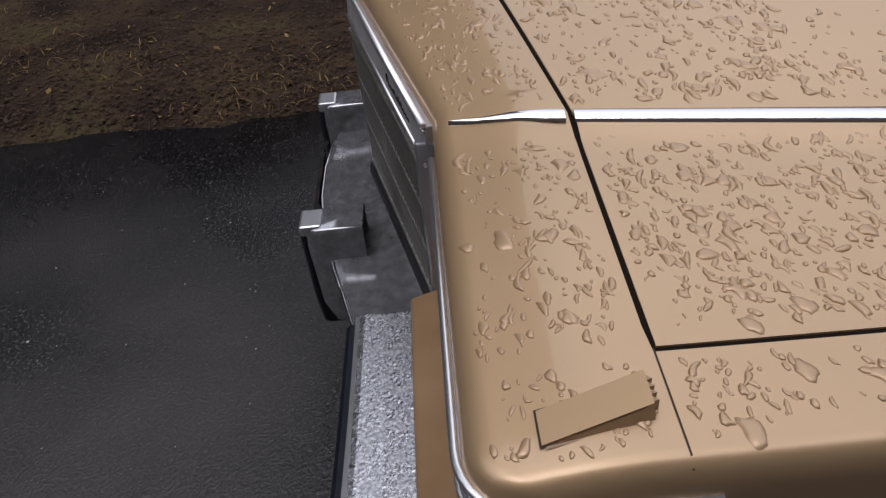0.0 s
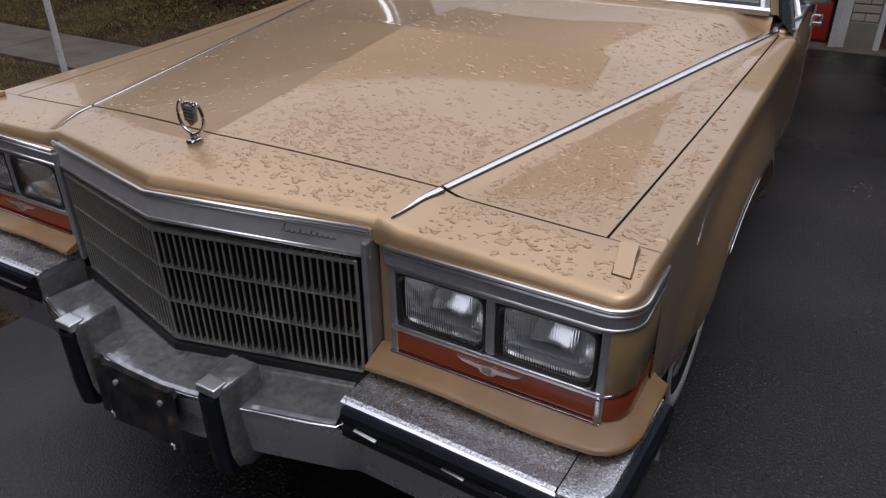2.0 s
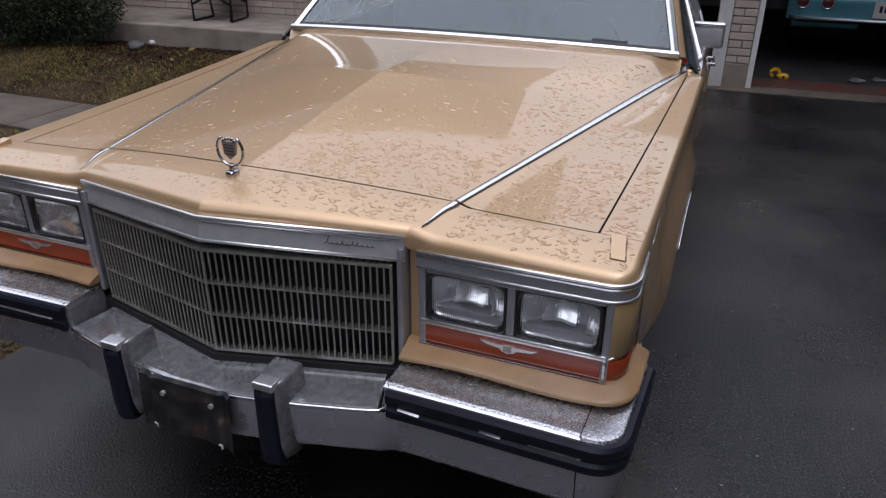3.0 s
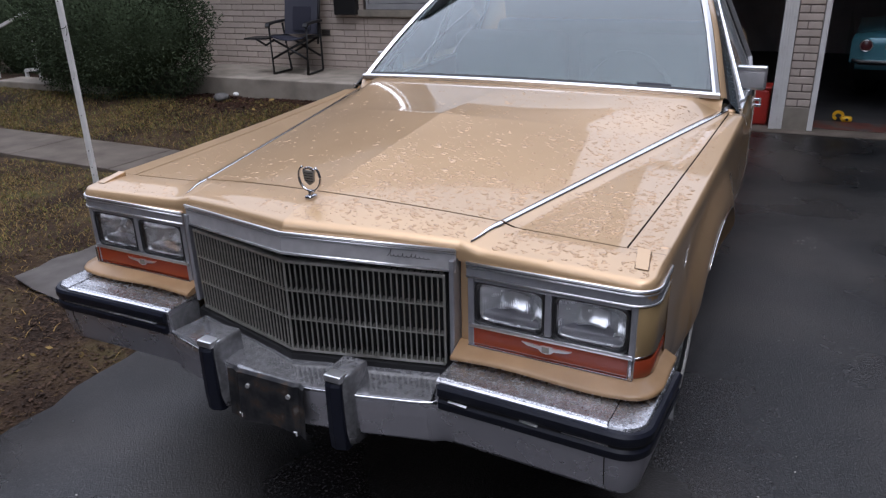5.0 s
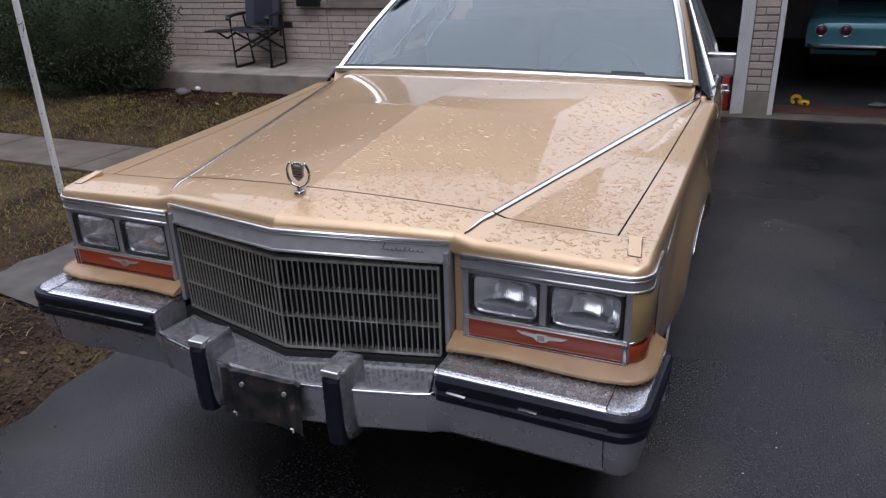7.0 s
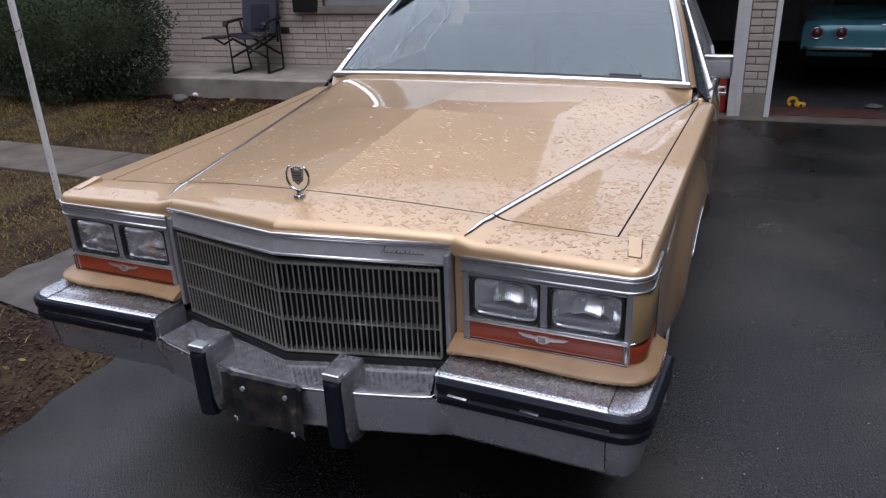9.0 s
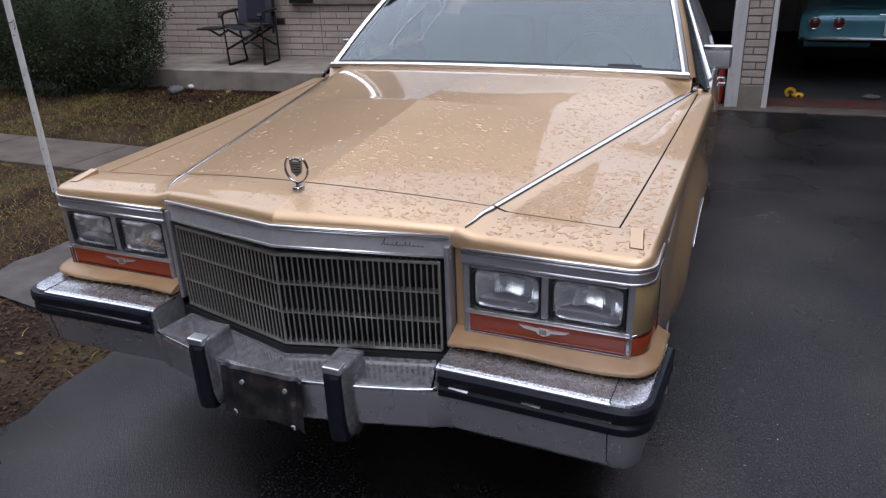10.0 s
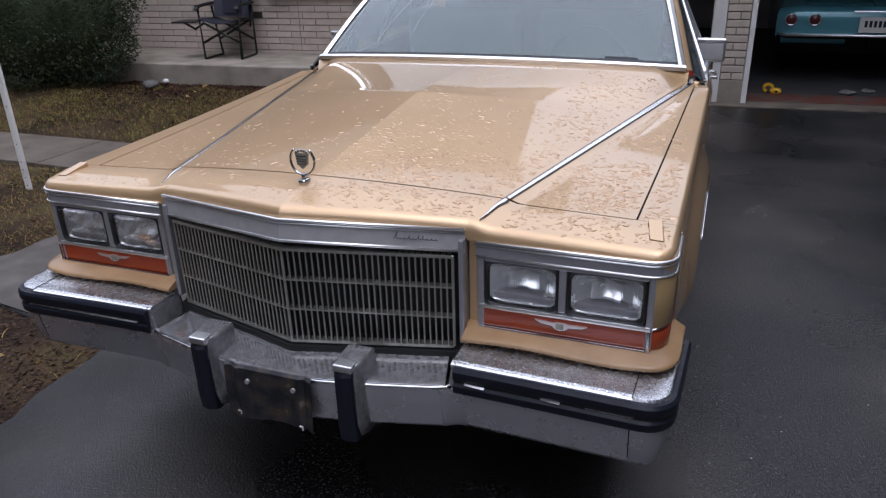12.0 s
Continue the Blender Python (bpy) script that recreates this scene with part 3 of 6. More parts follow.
for s in (1, -1):
    bm = bmesh.new()
    box(bm, 0.421, 0.434, 0.291, 0.34, 0.588, 0.862, 0.003)
    if s < 0:
        bmesh.ops.scale(bm, vec=(-1, 1, 1), verts=bm.verts)
    part("grille_post", bm, argent, grille)
    bm = bmesh.new()
    box(bm, 0.436, 0.459, 0.326, 0.40, 0.600, 0.868, 0.004)
    if s < 0:
        bmesh.ops.scale(bm, vec=(-1, 1, 1), verts=bm.verts)
    part("fender_column", bm, paint, car)
    # dark void behind the bars
    bm = bmesh.new()
    sheet(bm, [[(s * 0.424, grille_y(0.41) + 0.06, 0.55), (s * 0.424, grille_y(0.41) + 0.06, 0.85)], [(0, grille_y(0) + 0.06, 0.55), (0, grille_y(0) + 0.06, 0.86)]])
    part("grille_backing", bm, black, grille)

GZ0, GZ1, GH = 0.573, 0.817, 0.405
for z, r in ((GZ0, 0.0036), (GZ1, 0.0032), (GZ0 + (GZ1 - GZ0) / 3, 0.0019), (GZ0 + 2 * (GZ1 - GZ0) / 3, 0.0019)):
    bm = bmesh.new()
    pts = [(-GH, grille_y(GH, z) - 0.004, z), (0, grille_y(0, z) - 0.004, z + (0.010 if z > 0.6 else 0.0)), (GH, grille_y(GH, z) - 0.004, z)]
    sweep(bm, pts, [(r, -r), (r, r), (-0.02, r), (-0.02, -r)])
    part("grille_rail", bm, rail_metal, grille)
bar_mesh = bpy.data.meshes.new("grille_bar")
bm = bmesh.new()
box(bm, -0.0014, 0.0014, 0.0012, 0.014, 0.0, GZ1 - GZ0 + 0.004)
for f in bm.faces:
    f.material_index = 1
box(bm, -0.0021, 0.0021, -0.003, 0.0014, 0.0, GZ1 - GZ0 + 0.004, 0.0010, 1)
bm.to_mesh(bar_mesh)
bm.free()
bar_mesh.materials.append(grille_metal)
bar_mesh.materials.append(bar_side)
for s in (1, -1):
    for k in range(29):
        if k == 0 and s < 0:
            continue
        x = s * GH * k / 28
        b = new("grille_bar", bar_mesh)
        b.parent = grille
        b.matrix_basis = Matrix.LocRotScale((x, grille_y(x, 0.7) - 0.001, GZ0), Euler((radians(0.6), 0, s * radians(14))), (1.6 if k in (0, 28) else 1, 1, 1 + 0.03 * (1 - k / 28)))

# dark filler between grille and bumper
bm = bmesh.new()
sheet(bm, [[(x, grille_y(x) + 0.05, 0.570), (x, grille_y(x) - 0.012, 0.563), (x, grille_y(x) - 0.015, 0.535)] for x in spread(-0.43, 0.0, 8) + spread(0.0, 0.43, 8)[1:]])
part("bumper_filler", bm, black, car, "dark filler panel under the grille")

# ---- lamps on each side ----
for s in (1, -1):
    face = new("headlight_panel")
    face.parent = car
    tagged(face, "bright headlight surround with two lamps over an amber lens")
    corner = arc(0.852, 0.367, 0.056, -90, 0, 8)
    wrap = lambda z, off=0.0, rear=0.485: [(0.460, 0.311 - off, z), (0.70, 0.311 - off, z)] + [(0.852 + (x - 0.852) * (1 + off / 0.056), 0.367 + (y - 0.367) * (1 + off / 0.056), z) for x, y, _ in corner] + [(0.908 + off, rear, z)]
    bm = bmesh.new()
    sweep(bm, wrap(0.838), [(0.002, -0.017), (0.0, 0.019), (-0.02, 0.019), (-0.02, -0.017)], s)
    part("upper_band", bm, argent, face)
    for z, r in ((0.8565, 0.0038), (0.8470, 0.0022), (0.822, 0.0026)):
        bm = bmesh.new()
        tube(bm, wrap(z, 0.002), r, 8, s)
        part("bright_bead", bm, strip_metal, face, smooth=True)
    # frame around the lamps
    bm = bmesh.new()
    for x0, x1, z0, z1 in ((0.461, 0.478, 0.632, 0.822), (0.478, 0.856, 0.808, 0.822), (0.657, 0.675, 0.700, 0.810), (0.856, 0.872, 0.632, 0.822)):
        box(bm, s * x0 if s > 0 else -x1, s * x1 if s > 0 else -x0, 0.313, 0.345, z0, z1, 0.003)
    part("lamp_frame", bm, argent, face)
    bm = bmesh.new()
    box(bm, min(s * 0.466, s * 0.866), max(s * 0.466, s * 0.866), 0.309, 0.33, 0.686, 0.697, 0.003)
    part("lower_bar", bm, strip_metal, face, smooth=True, sharp=40)
    bm = bmesh.new()
    box(bm, min(s * 0.464, s * 0.872), max(s * 0.464, s * 0.872), 0.305, 0.335, 0.632, 0.640, 0.002)
    box(bm, min(s * 0.860, s * 0.869), max(s * 0.860, s * 0.869), 0.304, 0.335, 0.632, 0.69, 0.002)
    part("lens_frame", bm, chrome, face)
    bm = bmesh.new()
    box(bm, min(s * 0.466, s * 0.86), max(s * 0.466, s * 0.86), 0.40, 0.41, 0.63, 0.83)
    part("backing", bm, black, face)
    for x0, x1 in ((0.487, 0.649), (0.684, 0.846)):
        xm = (x0 + x1) / 2
        lamp = new("headlight")
        lamp.parent = face
        bm = bmesh.new()
        rows = []
        for rr, yy in ((1.11, 0.330), (1.11, 0.3145), (1.07, 0.3125), (1.02, 0.316), (1.0, 0.33)):
            ring = []
            for k in range(40):
                a = 2 * math.pi * k / 40
                c, d = math.cos(a), math.sin(a)
                pu, pw = math.copysign(abs(c) ** 0.28, c), math.copysign(abs(d) ** 0.28, d)
                ring.append((s * (xm + pu * 0.081 + pu * (rr - 1) * 0.08), yy, 0.7525 + pw * 0.0505 + pw * (rr - 1) * 0.08))
            rows.append(ring)
        sheet(bm, rows, close=True)
        part("lamp_ring", bm, black, lamp, "black retaining ring", True, 40)
        bm = bmesh.new()
        rows = []
        for rr in spread(0, 1, 8):
            ring = []
            for k in range(40):
                a = 2 * math.pi * k / 40
                c, d = math.cos(a), math.sin(a)
                pu, pw = math.copysign(abs(c) ** 0.3, c) * rr, math.copysign(abs(d) ** 0.3, d) * rr
                ring.append((s * (xm + pu * 0.081), 0.317 - 0.006 * (1 - rr * rr), 0.7525 + pw * 0.0505))
            rows.append(ring)
        sheet(bm, rows[1:], close=True)
        bm.faces.new([bm.verts.new(p) for p in rows[1]])
        bmesh.ops.remove_doubles(bm, verts=bm.verts, dist=1e-6)
        part("lamp_lens", bm, lamp_glass, lamp, "ribbed clear glass lens", True)
        bm = bmesh.new()
        rows = []
        for rr in spread(0.02, 1, 10):
            ring = []
            for k in range(40):
                a = 2 * math.pi * k / 40
                c, d = math.cos(a), math.sin(a)
                e = 0.3 + 0.7 * (1 - rr)
                pu, pw = math.copysign(abs(c) ** e, c) * rr, math.copysign(abs(d) ** e, d) * rr
                ring.append((s * (xm + pu * 0.080), 0.385 - 0.06 * rr ** 2.2, 0.7525 + pw * 0.0500))
            rows.append(ring)
        sheet(bm, rows, close=True)
        bm.faces.new([bm.verts.new(p) for p in rows[0]])
        part("bulb_reflector", bm, reflector, lamp, "silvered reflector bowl", True)
        # tilted mirror plates added inside the lamp to throw sky light as bright patches
        for name, xa, xb, za, zb, label in (("bulb_shield", -0.040, 0.030, 0.733, 0.766, "tilted mirror plate added for the bright middle patch"), ("reflector_wall", 0.050, 0.073, 0.726, 0.784, "tilted mirror plate added for the bright side patch")):
            bm = bmesh.new()
            rows = []
            for z in spread(za, zb, 6):
                y = 0.331 + 0.88 * (z - za) + (0.012 if name == "bulb_shield" else 0.0)
                rows.append([(s * xm + x, y + 0.05 * abs(x - (xa + xb) / 2), z - 0.004 * math.cos((x - xa) / (xb - xa) * math.pi * 2)) for x in spread(xa, xb, 8)])
            rows = [[(x, y + 0.01, z - 0.003) for x, y, z in rows[0]]] + rows
            sheet(bm, rows)
            part(name, bm, reflector, lamp, label, True)
        # grey plate added to imitate the shade in the lamp's lower third
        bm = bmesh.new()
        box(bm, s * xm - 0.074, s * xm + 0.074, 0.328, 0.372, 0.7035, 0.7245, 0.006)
        part("reflector_floor", bm, argent, lamp, "grey plate added to darken the lower lamp")
    bm = bmesh.new()
    box(bm, min(s * 0.475, s * 0.860), max(s * 0.475, s * 0.860), 0.3135, 0.335, 0.640, 0.687, 0.003)
    part("turn_lens", bm, amber, face, "long red-amber turn signal lens")
    bm = bmesh.new()
    box(bm, min(s * 0.47, s * 0.862), max(s * 0.47, s * 0.862), 0.318, 0.40, 0.632, 0.69)
    part("lens_backing", bm, black, face)
    # winged crest as a plain bright bar
    bm = bmesh.new()
    pts = [(0.604, 0.6765), (0.648, 0.6735), (0.655, 0.6755), (0.675, 0.6755), (0.682, 0.6735), (0.728, 0.6745), (0.716, 0.6685), (0.684, 0.6650), (0.677, 0.6585), (0.665, 0.6555), (0.653, 0.6585), (0.646, 0.6655), (0.617, 0.6695)]
    va = [bm.verts.new((s * x, 0.3095, z)) for x, z in pts]
    vb = [bm.verts.new((s * x, 0.316, z)) for x, z in pts]
    bm.faces.new(va)
    for i in range(len(pts)):
        bm.faces.new((va[i], vb[i], vb[(i + 1) % len(pts)], va[(i + 1) % len(pts)]))
    badge = part("winged_badge", bm, strip_metal, face, "small bright winged badge")
    bm = bmesh.new()
    box(bm, min(s * 0.655, s * 0.673), max(s * 0.655, s * 0.673), 0.3075, 0.31, 0.6595, 0.6745, 0.001)
    part("crest", bm, grille_metal, badge)
    # lamps round the corner
    ring = [(0.868, 0.317, 0)] + [(x - 0.002, y + 0.002, 0) for x, y, _ in corner[2:]] + [(0.907, 0.472, 0)]
    for name, z0, z1, mat, lab in (("corner_lamp", 0.692, 0.82, corner_lens, "smoky cornering lamp"), ("side_marker", 0.638, 0.684, amber, "red-amber side marker")):
        bm = bmesh.new()
        sweep(bm, [(x, y, (z0 + z1) / 2) for x, y, _ in ring], [(0.003, -(z1 - z0) / 2 + 0.004), (0.003, (z1 - z0) / 2 - 0.004), (0, (z1 - z0) / 2), (-0.02, (z1 - z0) / 2), (-0.02, -(z1 - z0) / 2), (0, -(z1 - z0) / 2)], s)
        part(name, bm, mat, face, lab, True, 40)
    bm = bmesh.new()
    tube(bm, [(x, y, 0.688 + 0.002 * k) for k, (x, y, _) in enumerate(ring)], 0.0035, 6, s)
    part("corner_bead", bm, bright, face, smooth=True)
    bm = bmesh.new()
    box(bm, min(s * 0.885, s * 0.912), max(s * 0.885, s * 0.912), 0.470, 0.484, 0.64, 0.85, 0.003)
    part("corner_post", bm, paint, face)
    # painted ledge over the bumper
    bm = bmesh.new()
    rows = []
    ledge = [(0.436, 0.312), (0.475, 0.312), (0.52, 0.312), (0.57, 0.312), (0.62, 0.312), (0.68, 0.312), (0.73, 0.312), (0.78, 0.312), (0.82, 0.312)] + [(x, y) for x, y, _ in arc(0.860, 0.362, 0.05, -90, 0, 8)] + [(0.912, 0.44), (0.914, 0.485)]
    for i, (x, y) in enumerate(ledge):
        a, b = ledge[max(0, i - 1)], ledge[min(len(ledge) - 1, i + 1)]
        t = Vector((b[0] - a[0], b[1] - a[1])).normalized()
        n = Vector((t.y, -t.x))
        if i == 0:
            n = Vector((0.0, -1.0))
        wv = 0.0045 * math.sin((x - 0.47) / 0.42 * math.pi * 2) if x < 0.86 else 0
        out = [(-0.03, 0.641), (0.0, 0.6385), (0.010, 0.634), (0.030, 0.6285 + 0.5 * wv), (0.044, 0.6245 + wv), (0.0495, 0.6225 + wv), (0.052, 0.619 + wv), (0.0505, 0.613 + wv), (0.03, 0.611 + wv), (0.0, 0.611)]
        f = 1.0 - 0.46 * smooth01((i - 9) / 8)
        rows.append([(s * (x + n.x * o * f), y + n.y * o * f, z) for o, z in out])
    vs = sheet(bm, rows)
    bm.faces.new(vs[0])
    bm.faces.new(list(reversed(vs[-1])))
    part("fender_ledge", bm, filler, car, "gold filler ledge over the bumper", True, 50)

# ---- front bumper ----
bumper = new("front_bumper")
bumper.parent = car
tagged(bumper, "wet chrome front bumper with dark rubber strips")
prow = [(-0.425, 0.1745, 0), (-0.38, 0.162, 0), (-0.26, 0.131, 0), (-0.12, 0.102, 0), (-0.05, 0.094, 0), (0.05, 0.094, 0), (0.12, 0.102, 0), (0.26, 0.131, 0), (0.38, 0.162, 0), (0.425, 0.1745, 0)]
bm = bmesh.new()
sweep(bm, prow, [(-0.02, 0.529), (-0.004, 0.5365), (0.0, 0.532), (0.002, 0.52), (0.0, 0.49), (-0.010, 0.420), (-0.02, 0.409), (-0.07, 0.400), (-0.06, 0.52)])
part("centre_section", bm, face_chrome, bumper, "lower chrome centre section")
bm = bmesh.new()
sweep(bm, prow, [(-0.145, 0.551), (-0.09, 0.546), (-0.012, 0.5405), (-0.003, 0.5385), (-0.003, 0.531), (-0.145, 0.52)])
part("bumper_shelf", bm, shelf_chrome, bumper, "wet chrome shelf reflecting the grille")
bm = bmesh.new()
tube(bm, [(-0.432, 0.20, 0.5355), (-0.4315, 0.183, 0.535), (-0.427, 0.1755, 0.5345)] + [(x, y - 0.0005, 0.5335) for x, y, _ in prow[1:-1]] + [(0.427, 0.1755, 0.5345), (0.4315, 0.183, 0.535), (0.432, 0.20, 0.5355)], 0.0040, 6)
part("shelf_bead", bm, bright, bumper, smooth=True)
for s in (1, -1):
    end_path = [(0.438, 0.183, 0), (0.60, 0.180, 0)]
    out_path = [(0.8535, 0.1722, 0), (0.868, 0.1722, 0)] + arc(0.874, 0.229, 0.0565, -86, -4, 9) + [(0.936, 0.34, 0), (0.944, 0.47, 0)]
    chrome_profile = [(-0.095, 0.590), (-0.045, 0.597), (-0.012, 0.599), (-0.003, 0.596), (0.0, 0.588), (0.0, 0.530), (0.003, 0.526), (0.003, 0.507), (-0.010, 0.428), (-0.02, 0.415), (-0.05, 0.410), (-0.095, 0.50)]
    bm = bmesh.new()
    sweep(bm, end_path + [(0.853, 0.1723, 0)], chrome_profile, s)
    part("raised_section", bm, face_chrome, bumper, "raised chrome section under the headlights")
    bm = bmesh.new()
    sweep(bm, out_path, [(max(o, -0.05), z) for o, z in chrome_profile], s)
    part("end_cap", bm, face_chrome, bumper, "chrome corner of the bumper", True, 30)
    # brighter satin metal along the edge stands in for its sky highlight
    bm = bmesh.new()
    sweep(bm, [(x, y, 0.594) for x, y, _ in end_path + [(0.853, 0.1723, 0)]], [(0.0015, -0.006), (0.002, 0.002), (-0.010, 0.006), (-0.010, -0.006)], s)
    part("top_edge", bm, strip_metal, bumper, "bright top edge, satin metal put in for its highlight")
    top_plate = [(-0.128, 0.6025), (-0.09, 0.6005), (-0.045, 0.599), (-0.012, 0.6008), (-0.0045, 0.5985), (-0.0045, 0.596), (-0.045, 0.596), (-0.128, 0.589)]
    bm = bmesh.new()
    sweep(bm, end_path + [(0.853, 0.1723, 0)], top_plate, s)
    part("bumper_top", bm, wet_chrome, bumper, "dull wet chrome top speckled with drops")
    bm = bmesh.new()
    rows = []
    for x, y, _ in out_path:
        o = Vector((max(0.0, x - 0.874), min(0.0, y - 0.229))) if y < 0.3 else Vector((1.0, 0.0))
        o = o.normalized() if o.length > 1e-4 else Vector((0.0, -1.0))
        rows.append([(s * px, py, pz) for px, py, pz in ((x - 0.001 * o.x, y - 0.001 * o.y, 0.593), (x - 0.004 * o.x, y - 0.004 * o.y, 0.5985), (x - 0.012 * o.x, y - 0.012 * o.y, 0.6008), (x - 0.045 * o.x, y - 0.045 * o.y, 0.5995), (min(x, 0.862), max(y, 0.30), 0.6015))])
    sheet(bm, rows)
    part("bumper_top", bm, wet_chrome, bumper, "bright wet chrome corner top", True, 30)
    for outline in ([(-0.110, 0.6028), (-0.09, 0.6018), (-0.045, 0.6003), (-0.012, 0.6021), (-0.003, 0.5998), (-0.003, 0.596), (-0.110, 0.59)], [(0.0042, 0.527), (0.0042, 0.507), (-0.0085, 0.436), (-0.03, 0.436), (-0.02, 0.527)]):
        bm = bmesh.new()
        sweep(bm, [(0.8510, 0.17233, 0), (0.8530, 0.17227, 0)], outline, s)
        part("cap_joint", bm, gap_shade_and_joint, bumper, "dark joint beside the bumper corner")
    strip_path = [(0.447, 0.183, 0), (0.60, 0.180, 0)] + out_path
    for z0, z1, o in ((0.5605, 0.592, 0.016), (0.524, 0.553, 0.014)):
        bm = bmesh.new()
        sweep(bm, strip_path, [(0.0, z0), (o - 0.004, z0 + 0.001), (o, z0 + 0.006), (o, z1 - 0.007), (o - 0.006, z1), (0.0, z1)], s)
        part("rubber_strip", bm, rubber, bumper, "dark blue-black rubber strip", True, 40)
    bm = bmesh.new()
    sweep(bm, [(x, y, 0.557) for x, y, _ in strip_path], [(0.0, -0.004), (0.009, -0.004), (0.009, 0.004), (0.0, 0.004)], s)
    part("strip_groove", bm, black, bumper)
    # on one side the line is cut into three to imitate fragmentary glints
    for xa, xb in ((0.475, 0.525), (0.655, 0.70), (0.755, 0.86)) if s > 0 else ((0.48, 0.87),):
        bm = bmesh.new()
        sweep(bm, [(xa, 0.1690, 0.5574), (xb, 0.1640, 0.5574)], [(-0.004, -0.0018), (0.0036, -0.0018), (0.0036, -0.0010), (-0.0020, 0.0014)], s)
        part("strip_glint", bm, strip_metal, bumper, "bright line let into the strip")
    bm = bmesh.new()
    box(bm, min(s * 0.890, s * 0.950), max(s * 0.890, s * 0.950), 0.466, 0.474, 0.455, 0.57, 0.003)
    part("end_tip", bm, strip_metal, bumper, "bright closed end of the bumper")
    # the raised section falls to the shelf in a short hollow wall
    bm = bmesh.new()
    rows = []
    for u in spread(0, 1, 10):
        x = 0.447 - 0.019 * u ** 0.6
        z = 0.600 - 0.066 * u
        rows.append([(s * x, 0.30, z - 0.004), (s * x, 0.195, z), (s * x, 0.1865, z), (s * (x + 0.004), 0.1835, z), (s * 0.450, 0.1835, z)])
    sheet(bm, rows)
    part("step_wall", bm, shelf_chrome, bumper, smooth=True, sharp=40)
    blend = bmesh.new()
    rows = []
    for x, y, f in ((0.414, 0.1700, 0.0), (0.428, 0.1755, 0.25), (0.446, 0.1795, 0.7), (0.475, 0.1800, 1.0), (0.50, 0.1800, 1.0)):
        rows.append([(s * x, y - o0 - (o1 - o0) * f, z0 + (z1 - z0) * f) for o0, z0, o1, z1 in ((0.001, 0.5315, 0.0, 0.5315), (0.002, 0.520, 0.0005, 0.520), (-0.001, 0.49, -0.0005, 0.50), (-0.0105, 0.420, -0.0125, 0.428), (-0.0205, 0.4085, -0.0225, 0.4155))])
    sheet(blend, rows)
    part("face_blend", blend, face_chrome, bumper, smooth=True, sharp=40)
    # guard
    guard = new("bumper_guard")
    guard.parent = bumper
    bm = bmesh.new()
    rows = []
    for z, yf, w in ((0.385, 0.122, 0.030), (0.398, 0.105, 0.0335), (0.44, 0.094, 0.0345), (0.56, 0.090, 0.034), (0.590, 0.091, 0.033), (0.598, 0.096, 0.031), (0.601, 0.105, 0.028)):
        xm = s * 0.205
        rows.append([(xm - w - 0.004, 0.185, z), (xm - w, yf + 0.014, z), (xm - w + 0.010, yf, z), (xm + w - 0.010, yf, z), (xm + w, yf + 0.014, z), (xm + w + 0.004, 0.185, z)])
    vs = sheet(bm, rows)
    bm.faces.new(vs[0])
    bm.faces.new(list(reversed(vs[-1])))
    part("guard_body", bm, shelf_chrome, guard, "chrome bumper guard", True, 35)
    bm = bmesh.new()
    sheet(bm, [[(s * 0.205 + px, py + lean, z) for px, py in ((-0.024, 0.105), (-0.024, 0.085), (-0.021, 0.081), (-0.004, 0.0755), (0.001, 0.0755), (0.021, 0.082), (0.024, 0.086), (0.024, 0.105))] for z, lean in ((0.388, 0.012), (0.392, 0.004), (0.44, 0.0), (0.575, 0.0), (0.583, 0.004))], close=True)
    part("guard_pad", bm, rubber, guard, "black rubber facing")
    bm = bmesh.new()
    box(bm, s * 0.205 - 0.025, s * 0.205 + 0.025, 0.081, 0.118, 0.585, 0.604, 0.004)
    part("guard_cap", bm, strip_metal, guard, "bright worn cap")

# black panel added to close the front and darken the shade under the car
bm = bmesh.new()
sheet(bm, [[(x, 0.25 + 0.08 * abs(x), 0.48), (x, 0.36 + 0.08 * abs(x), 0.36), (x, 0.46 + 0.08 * abs(x), 0.26), (x, 0.66, 0.20)] for x in spread(-0.86, 0.86, 20)])
part("valance", bm, black, car, "black panel added below the bumper to deepen the shade")
# empty plate bracket hung under the prow
bm = bmesh.new()
rows = []
for x in spread(-0.135, 0.116, 32):
    e = 0.0 if abs(x) < 0.09 else 0.006 * math.sin(x * 90)
    rows.append([(x, 0.092 + e, 0.546), (x, 0.083 + e, 0.540), (x, 0.080 + e + 0.002 * math.sin(x * 60), 0.47), (x, 0.076 + e, 0.403 + 0.006 * math.sin(x * 31 + 1)), (x, 0.082 + e, 0.403 + 0.006 * math.sin(x * 31 + 1))])
sheet(bm, rows)
bracket = part("plate_bracket", bm, rust, car, "bent rusty empty number plate bracket", True, 40)
for x, z in ((-0.066, 0.507), (0.066, 0.509)):
    bm = bmesh.new()
    disc(bm, (x, 0.0755, z), 0.0062, "y", 12, 0.007)
    part("bolt", bm, galvanised, bracket)
for x, z in ((-0.098, 0.412), (0.080, 0.404)):
    bm = bmesh.new()
    box(bm, x - 0.005, x + 0.005, 0.073, 0.0785, z + 0.003, z + 0.0065, 0.001)
    box(bm, x + 0.0015, x + 0.005, 0.073, 0.0785, z - 0.006, z + 0.003, 0.001)
    part("clip", bm, white_paint, bracket, "white plastic plate clip")

